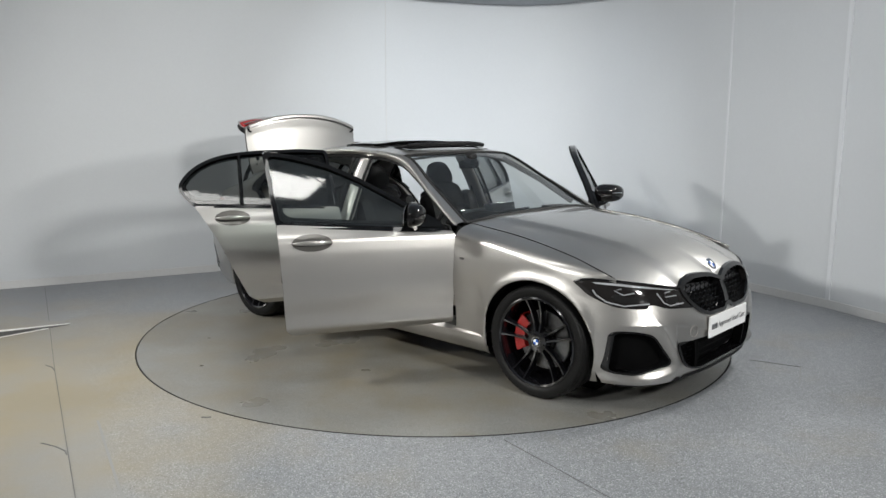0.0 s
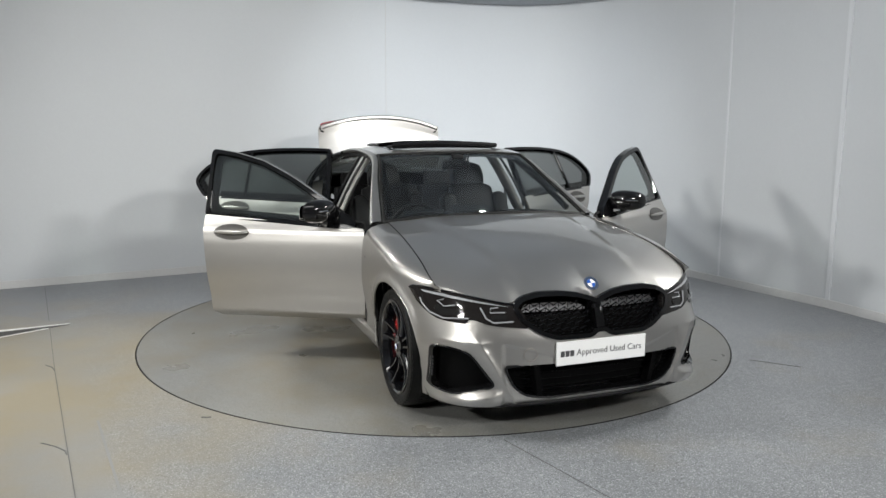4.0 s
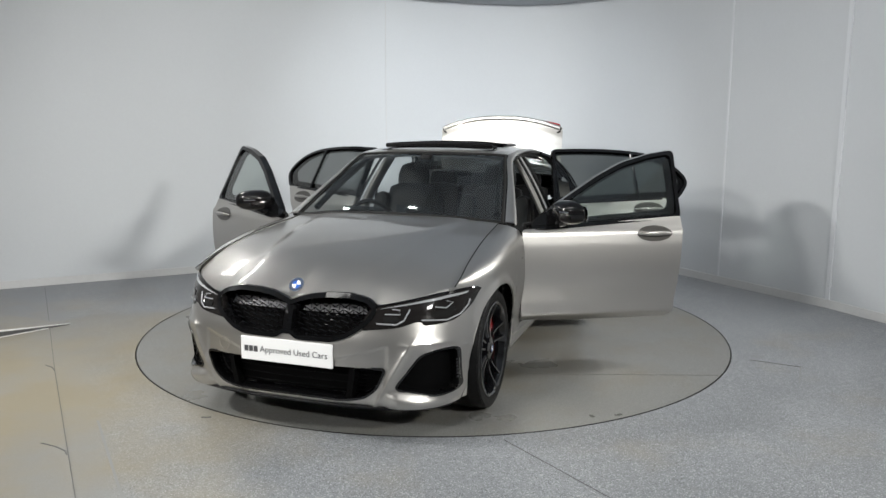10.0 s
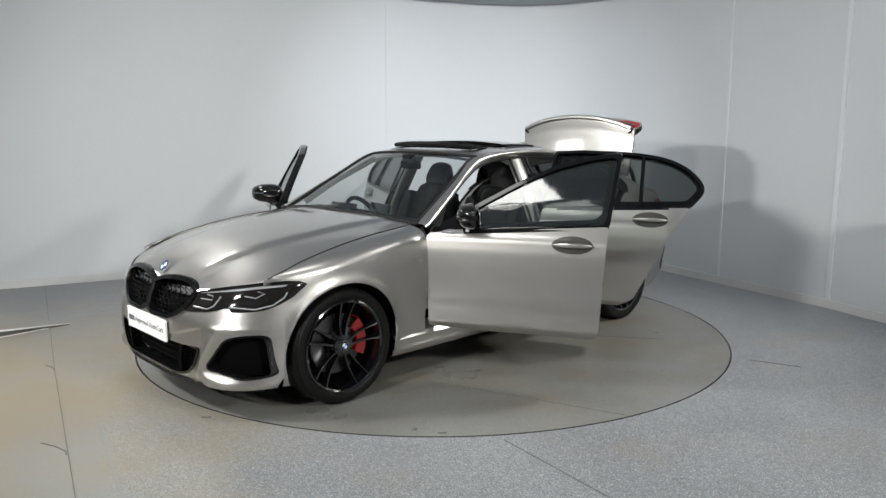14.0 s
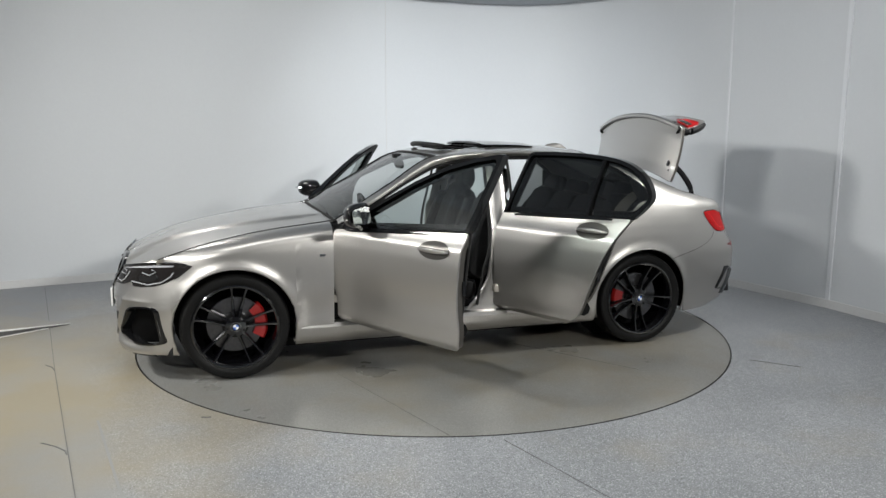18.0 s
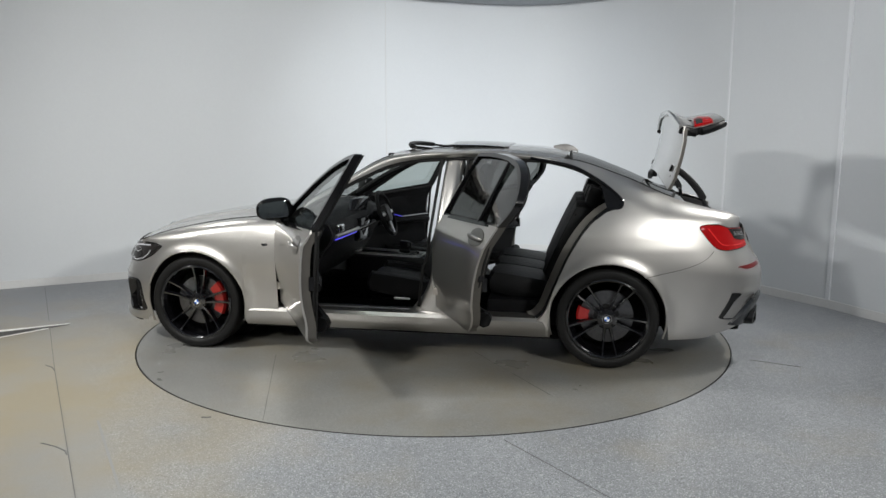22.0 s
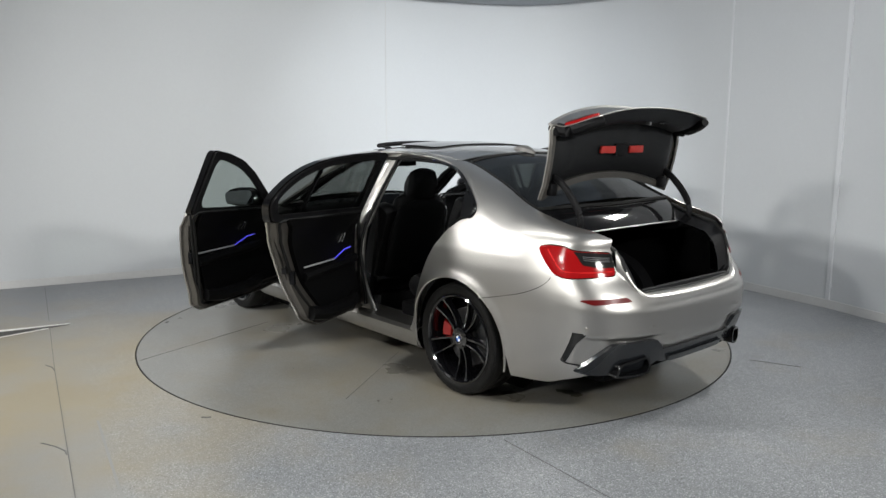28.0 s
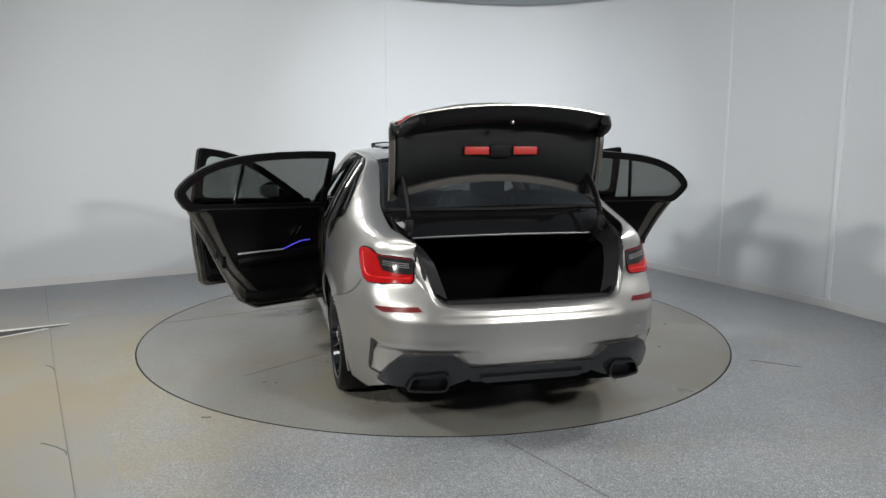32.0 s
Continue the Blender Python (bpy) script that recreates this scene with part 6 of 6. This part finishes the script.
def boot_lid():
    """Built closed: a deck from the rear window to the tail, then down to the sill. Swung up on its hinges."""
    deck = [(-1.835, 1.118), (-1.95, 1.092), (-2.11, 1.075), (-2.24, 1.070), (-2.33, 1.078), (-2.352, 1.070), (-2.345, 1.035), (-2.330, 0.98), (-2.340, 0.92), (-2.360, 0.85), (-2.378, 0.79)]

    def fn(u, v):
        k = v * (len(deck) - 1)
        i = min(int(k), len(deck) - 2)
        x, z = Vector(deck[i]).lerp(Vector(deck[i + 1]), k - i)
        y = lerp(-1, 1, u)
        w = lid_wide(k)
        t = abs(y)
        bow = (lerp(0.11, 0.05, (k - 4) / 6) if k > 4 else 0.11 * k / 4) * t ** 2.2
        x -= 0.10 * (1 - t * t) * max(0, 1 - k / 3)
        return x + bow, y * w, z - 0.040 * t ** 3 * (1 if k < 5 else 0.3)
    o = tuple(LID_PIVOT)
    lid = part("boot_lid", grid(fn, 30, 40, False), PAINT, CAR, "raised satin grey boot lid", o, thick=0.006)
    # inner shell, black lining and its fittings
    def shell(u, v):
        p = Vector(fn(lerp(0.03, 0.97, u), lerp(0.05, 0.985, v)))
        n = Vector((0.0, 0, -1)) if v < 0.42 else Vector((1, 0, -0.15))
        b = min(1, min(v, 1 - v) * 9) * min(1, min(u, 1 - u) * 16)
        return p + n * (0.010 + 0.055 * b)
    def lip(u, v):
        p = Vector(fn(lerp(0.01, 0.99, u), 0.0))
        return p + (Vector((0.0, 0, -0.030 * v * 2)) if v < 0.5 else Vector((-0.035 * (2 * v - 1), 0, -0.030)))
    # lid edges take the same darkened paint, shade included in its colour
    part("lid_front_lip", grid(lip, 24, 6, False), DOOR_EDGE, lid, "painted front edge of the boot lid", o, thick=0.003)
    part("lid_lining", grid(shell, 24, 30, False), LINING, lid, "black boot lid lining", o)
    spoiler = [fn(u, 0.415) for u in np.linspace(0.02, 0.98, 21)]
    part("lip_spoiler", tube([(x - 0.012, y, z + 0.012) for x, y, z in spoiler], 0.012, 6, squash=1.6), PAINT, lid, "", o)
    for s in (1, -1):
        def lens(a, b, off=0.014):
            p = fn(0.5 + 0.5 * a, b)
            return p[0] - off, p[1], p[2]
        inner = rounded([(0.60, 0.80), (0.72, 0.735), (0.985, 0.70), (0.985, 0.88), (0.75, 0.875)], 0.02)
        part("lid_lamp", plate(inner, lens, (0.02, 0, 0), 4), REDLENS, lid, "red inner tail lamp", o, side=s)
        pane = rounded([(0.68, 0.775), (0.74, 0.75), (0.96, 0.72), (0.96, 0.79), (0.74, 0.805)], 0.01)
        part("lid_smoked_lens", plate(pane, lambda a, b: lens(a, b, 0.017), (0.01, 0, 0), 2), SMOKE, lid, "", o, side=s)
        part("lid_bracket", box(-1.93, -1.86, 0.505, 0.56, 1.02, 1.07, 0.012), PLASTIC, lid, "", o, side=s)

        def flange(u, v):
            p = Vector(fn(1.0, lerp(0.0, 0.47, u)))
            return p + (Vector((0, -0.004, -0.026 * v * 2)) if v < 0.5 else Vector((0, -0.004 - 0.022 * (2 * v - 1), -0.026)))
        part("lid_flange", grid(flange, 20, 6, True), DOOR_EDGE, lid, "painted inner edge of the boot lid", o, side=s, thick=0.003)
        cap = [Vector(fn(0.975, v)) + Vector((0.034 if v > 0.46 else 0.01, 0, -0.03 if v < 0.5 else -0.01)) for v in np.linspace(0.36, 1.0, 12)]
        part("lid_corner", tube(cap, lambda t: 0.034 - 0.012 * abs(2 * t - 1) ** 3, 10), PLASTIC, lid, "black rounded lid corner", o, side=s)
        part("lid_buffer", spun_local((-2.285, 0.40, 0.985), 0.018), SEAL, lid, "", o, side=s)
    part("triangle_holder", box(-2.15, -2.08, -0.06, 0.06, 0.992, 1.01, 0.006), PLASTIC, lid, "", o)
    for y in (-0.205, 0.07):
        part("warning_triangle", box(-2.138, -2.096, y, y + 0.135, 0.985, 1.0, 0.004), WARN, lid, "red warning triangle case", o)
    part("lid_catch", box(-2.292, -2.275, -0.008, 0.008, 0.82, 0.85, 0.004), SATIN, lid, "", o)
    part("close_button", box(-2.292, -2.285, -0.20, -0.13, 0.84, 0.868, 0.003, 1), GLOSS, lid, "", o)
    for y in (-0.185, -0.16):
        part("button_mark", box(-2.2845, -2.2835, y, y + 0.016, 0.850, 0.857, 0, 1), WHITE, lid, "", o)
    lid.matrix_basis = Matrix.Translation(LID_PIVOT + Vector((0.072, 0, 0.045))) @ pose(0, 0, 0, 0, LID_OPEN, 0)


def spun_local(c, r):
    v, f = spun([(0.0005, 0), (r, 0), (r, 0.02)], 12)
    return [(a + c[0], z + c[1], c[2] - y) for a, y, z in v], f


# ---- cabin ----


def cushion(w, d, h, soft=0.35, n=8):
    """A padded block centred on the origin."""
    bm = bmesh.new()
    bmesh.ops.create_cube(bm, size=1)
    bmesh.ops.subdivide_edges(bm, edges=bm.edges[:], cuts=n, use_grid_fill=True)
    for v in bm.verts:
        p = v.co * 2
        q = Vector((p.x * math.sqrt(1 - soft * p.y ** 2 / 2 - soft * p.z ** 2 / 2), p.y * math.sqrt(1 - soft * p.x ** 2 / 2 - soft * p.z ** 2 / 2), p.z * math.sqrt(1 - soft * p.x ** 2 / 2 - soft * p.y ** 2 / 2)))
        v.co = Vector((q.x * d / 2, q.y * w / 2, q.z * h / 2))
    return bm


def moved(bm, m):
    bmesh.ops.transform(bm, matrix=m, verts=bm.verts)
    return bm


def front_seats():
    for s in (1, -1):
        seat = tagged(new("front_seat"), "black leather sports seat")
        seat.parent = CAR
        seat.matrix_basis = pose(-0.02, 0.37 * s, 0)
        part("seat_base", box(-0.25, 0.25, -0.20, 0.20, 0.22, 0.36, 0.03), PLASTIC, seat)
        part("seat_cushion", moved(cushion(0.40, 0.50, 0.14), pose(0.02, 0, 0.43, 0, -8, 0)), LEATHER, seat)
        for e in (1, -1):
            part("side_bolster", moved(cushion(0.11, 0.48, 0.15), pose(0.02, 0.235 * e, 0.455, 0, -8, 0)), LEATHER, seat)
            part("back_bolster", moved(cushion(0.12, 0.17, 0.56), pose(-0.29, 0.225 * e, 0.77, 0, -19, 0)), LEATHER, seat)
        part("backrest", moved(cushion(0.44, 0.16, 0.70, 0.5), pose(-0.335, 0, 0.79, 0, -19, 0)), LEATHER, seat)
        part("seat_back_shell", moved(cushion(0.48, 0.08, 0.62, 0.55), pose(-0.40, 0, 0.77, 0, -19, 0)), PLASTIC, seat)
        part("head_restraint", moved(cushion(0.27, 0.13, 0.27, 0.7), pose(-0.463, 0, 1.148, 0, -14, 0)), LEATHER, seat)
        for e in (0.06, -0.06):
            part("headrest_post", tube([(-0.44, e, 1.03), (-0.47, e, 1.16)], 0.007, 6), CHROME, seat)
        part("seat_switch", box(-0.06, 0.06, 0.268 * s - 0.012, 0.268 * s + 0.012, 0.36, 0.385, 0.006), CHROME, seat)


def rear_seat():
    bench = tagged(new("rear_seat"), "black leather rear bench seat")
    bench.parent = CAR
    for y in (0.40, 0.0, -0.40):
        part("seat_cushion", moved(cushion(0.44 if y else 0.38, 0.50, 0.17), pose(-0.86, y, 0.47, 0, -8, 0)), LEATHER, bench)
        part("backrest", moved(cushion(0.44 if y else 0.38, 0.16, 0.60), pose(-1.17, y, 0.78, 0, -24, 0)), LEATHER, bench)
        part("head_restraint", moved(cushion(0.26, 0.10, 0.15 if y else 0.11), pose(-1.33, y, 1.09, 0, -18, 0)), LEATHER, bench)
    part("bench_base", box(-1.28, -0.62, -0.66, 0.66, 0.22, 0.40, 0.03), PLASTIC, bench)


def cabin():
    part("floor_pan", box(-1.06, 1.05, -0.70, 0.70, 0.17, 0.24, 0.02), CARPET, CAR, "black carpeted cabin floor")
    part("underbody", box(-1.55, 1.65, -0.62, 0.62, 0.115, 0.18, 0.02), PLASTIC, CAR)
    part("bulkhead", box(0.78, 0.86, -0.72, 0.72, 0.20, 0.94, 0.02), PLASTIC, CAR)
    part("tunnel", box(-0.75, 0.75, -0.13, 0.13, 0.22, 0.42, 0.04), CARPET, CAR)
    con = part("centre_console", box(-0.42, 0.52, -0.125, 0.125, 0.38, 0.575, 0.03), PLASTIC, CAR, "black centre console with silver edge")
    part("console_lid", moved(cushion(0.22, 0.34, 0.09), pose(-0.25, 0, 0.62)), LEATHER, con)
    part("console_trim", ring_plate(*(lambda o: (o, inset(o, 0.012)))(rounded([(0.48, 0.118), (0.48, -0.118), (-0.06, -0.105), (-0.06, 0.105)], 0.03)), lambda x, y: (x, y, 0.585 + 0.06 * max(0, x - 0.1)), (0, 0, -0.015)), SATIN, con, "satin silver console edge")
    part("gear_selector", moved(cushion(0.05, 0.09, 0.10), pose(0.10, -0.02, 0.635, 0, -10, 0)), GLOSS, con)
    part("drive_knob", spun_local((0.0, 0.04, 0.605), 0.025), CHROME, con)

    def dash(u, v):
        prof = [(0.80, 0.955), (0.66, 0.975), (0.55, 0.955), (0.46, 0.90), (0.435, 0.83), (0.45, 0.78), (0.50, 0.72), (0.56, 0.60), (0.62, 0.50)]
        k = v * (len(prof) - 1)
        i = min(int(k), len(prof) - 2)
        x, z = Vector(prof[i]).lerp(Vector(prof[i + 1]), k - i)
        y = lerp(-0.70, 0.70, u)
        if 0.16 < -y < 0.58:
            q = math.sin(math.pi * (-y - 0.16) / 0.42)
            z += 0.035 * q * max(0, 1 - abs(k - 2.2) / 2)
        return x + 0.03 * (abs(y) / 0.7) ** 2, y, z - 0.02 * (abs(y) / 0.7) ** 3
    d = part("dashboard", grid(dash, 36, 32, True), LEATHER, CAR, "black stitched dashboard", thick=0.01)
    part("dash_trim", tube([(0.425 + 0.03 * (y / 0.7) ** 2, y, 0.80) for y in np.linspace(-0.66, 0.66, 15)], 0.014, 6), SATIN, d, "satin silver dash trim")
    part("dash_light", tube([(0.43 + 0.03 * (y / 0.7) ** 2, y, 0.775) for y in np.linspace(0.20, 0.66, 9)], 0.005, 5), AMBIENT, d, "glowing blue light strip")
    for s in (1, -1):
        part("air_vent", box(0.42, 0.45, 0.60 * s - 0.06, 0.60 * s + 0.06, 0.825, 0.88, 0.01), CHROME if s > 0 else SATIN, d)
        part("vent_slats", box(0.415, 0.445, 0.60 * s - 0.05, 0.60 * s + 0.05, 0.835, 0.87, 0.006), GLOSS, d)
    part("centre_vent", box(0.405, 0.45, -0.16, 0.16, 0.80, 0.87, 0.01), GLOSS, d)
    part("control_panel", box(0.42, 0.47, -0.14, 0.14, 0.69, 0.775, 0.01), GLOSS, d)
    part("centre_screen", moved(box(-0.012, 0.012, -0.14, 0.14, -0.055, 0.055, 0.006), pose(0.47, 0.0, 0.965, 0, -12, -12)), SCREENMAT, d, "dark glossy centre display")
    part("instrument_screen", moved(box(-0.01, 0.01, -0.15, 0.15, -0.05, 0.05, 0.006), pose(0.52, -0.37, 0.955, 0, -15, 0)), SCREENMAT, d)
    # the steering wheel, on the right
    st = tagged(new("steering_wheel"), "thick-rimmed black leather steering wheel")
    st.parent = CAR
    ring = [(0.185 * math.cos(a), 0.185 * math.sin(a), 0) for a in np.linspace(0, 2 * math.pi, 41)[:-1]]
    part("wheel_rim", tube(ring, 0.017, 8, True), LEATHER, st)
    part("airbag_boss", moved(cushion(0.15, 0.13, 0.06), pose(0, 0, 0)), LEATHER, st)
    for a in (0, math.pi, -math.pi / 2):
        part("wheel_spoke", tube([(0.05 * math.cos(a), 0.05 * math.sin(a), 0), (0.18 * math.cos(a), 0.18 * math.sin(a), 0)], 0.014, 6, squash=1.5), SATIN, st)
    st.matrix_basis = Matrix.Translation((0.335, -0.37, 0.86)) @ Matrix(((0, 0.36, -0.93, 0), (-1, 0, 0, 0), (0, 0.93, 0.36, 0), (0, 0, 0, 1)))
    part("steering_column", tube([(0.35, -0.37, 0.855), (0.55, -0.37, 0.80)], 0.045, 10), PLASTIC, CAR)
    part("interior_mirror", moved(cushion(0.22, 0.03, 0.065), pose(0.17, 0, 1.29, 0, 10, 0)), GLOSS, CAR)
    part("mirror_stem", box(0.15, 0.22, -0.04, 0.04, 1.30, 1.37, 0.015), PLASTIC, CAR)
    for s in (1, -1):
        part("belt_strap", tube([(-0.36, 0.655 * s, 1.10), (-0.36, 0.68 * s, 0.75), (-0.32, 0.70 * s, 0.40)], 0.014, 6, squash=0.3), SEAL, CAR)
        part("pillar_trim", tube([(0.66, 0.66 * s, 1.0), (0.4, 0.60 * s, 1.16), (0.07, 0.545 * s, 1.315)], 0.022, 8), PLASTIC, CAR)


SCREENMAT = material("display_glass", (0.02, 0.022, 0.026), 0.08, 0, 0.5)

fenders()
hood()
quarters()
sills()
pillars()
roof()
front()
headlamps()
for ax in (AXLE, -AXLE):
    for side in (1, -1):
        wheel(ax, side, 24.5 if ax > 0 else 48.5)
doors()
tail()
boot()
boot_lid()
front_seats()
rear_seat()
cabin()

SPIN0, SPIN = -43.356, -6.6637
OX, OY = 0.1316, 0.0551


def motions():
    rows, deck = [], []
    for i in range(33):
        turn = pose(0, 0, 0, 0, 0, SPIN0 + SPIN * i)
        deck.append((i, turn))
        rows.append((i, turn @ pose(OX, OY, 0)))
    walk(TURNTABLE, deck)
    walk(CAR, rows)


motions()
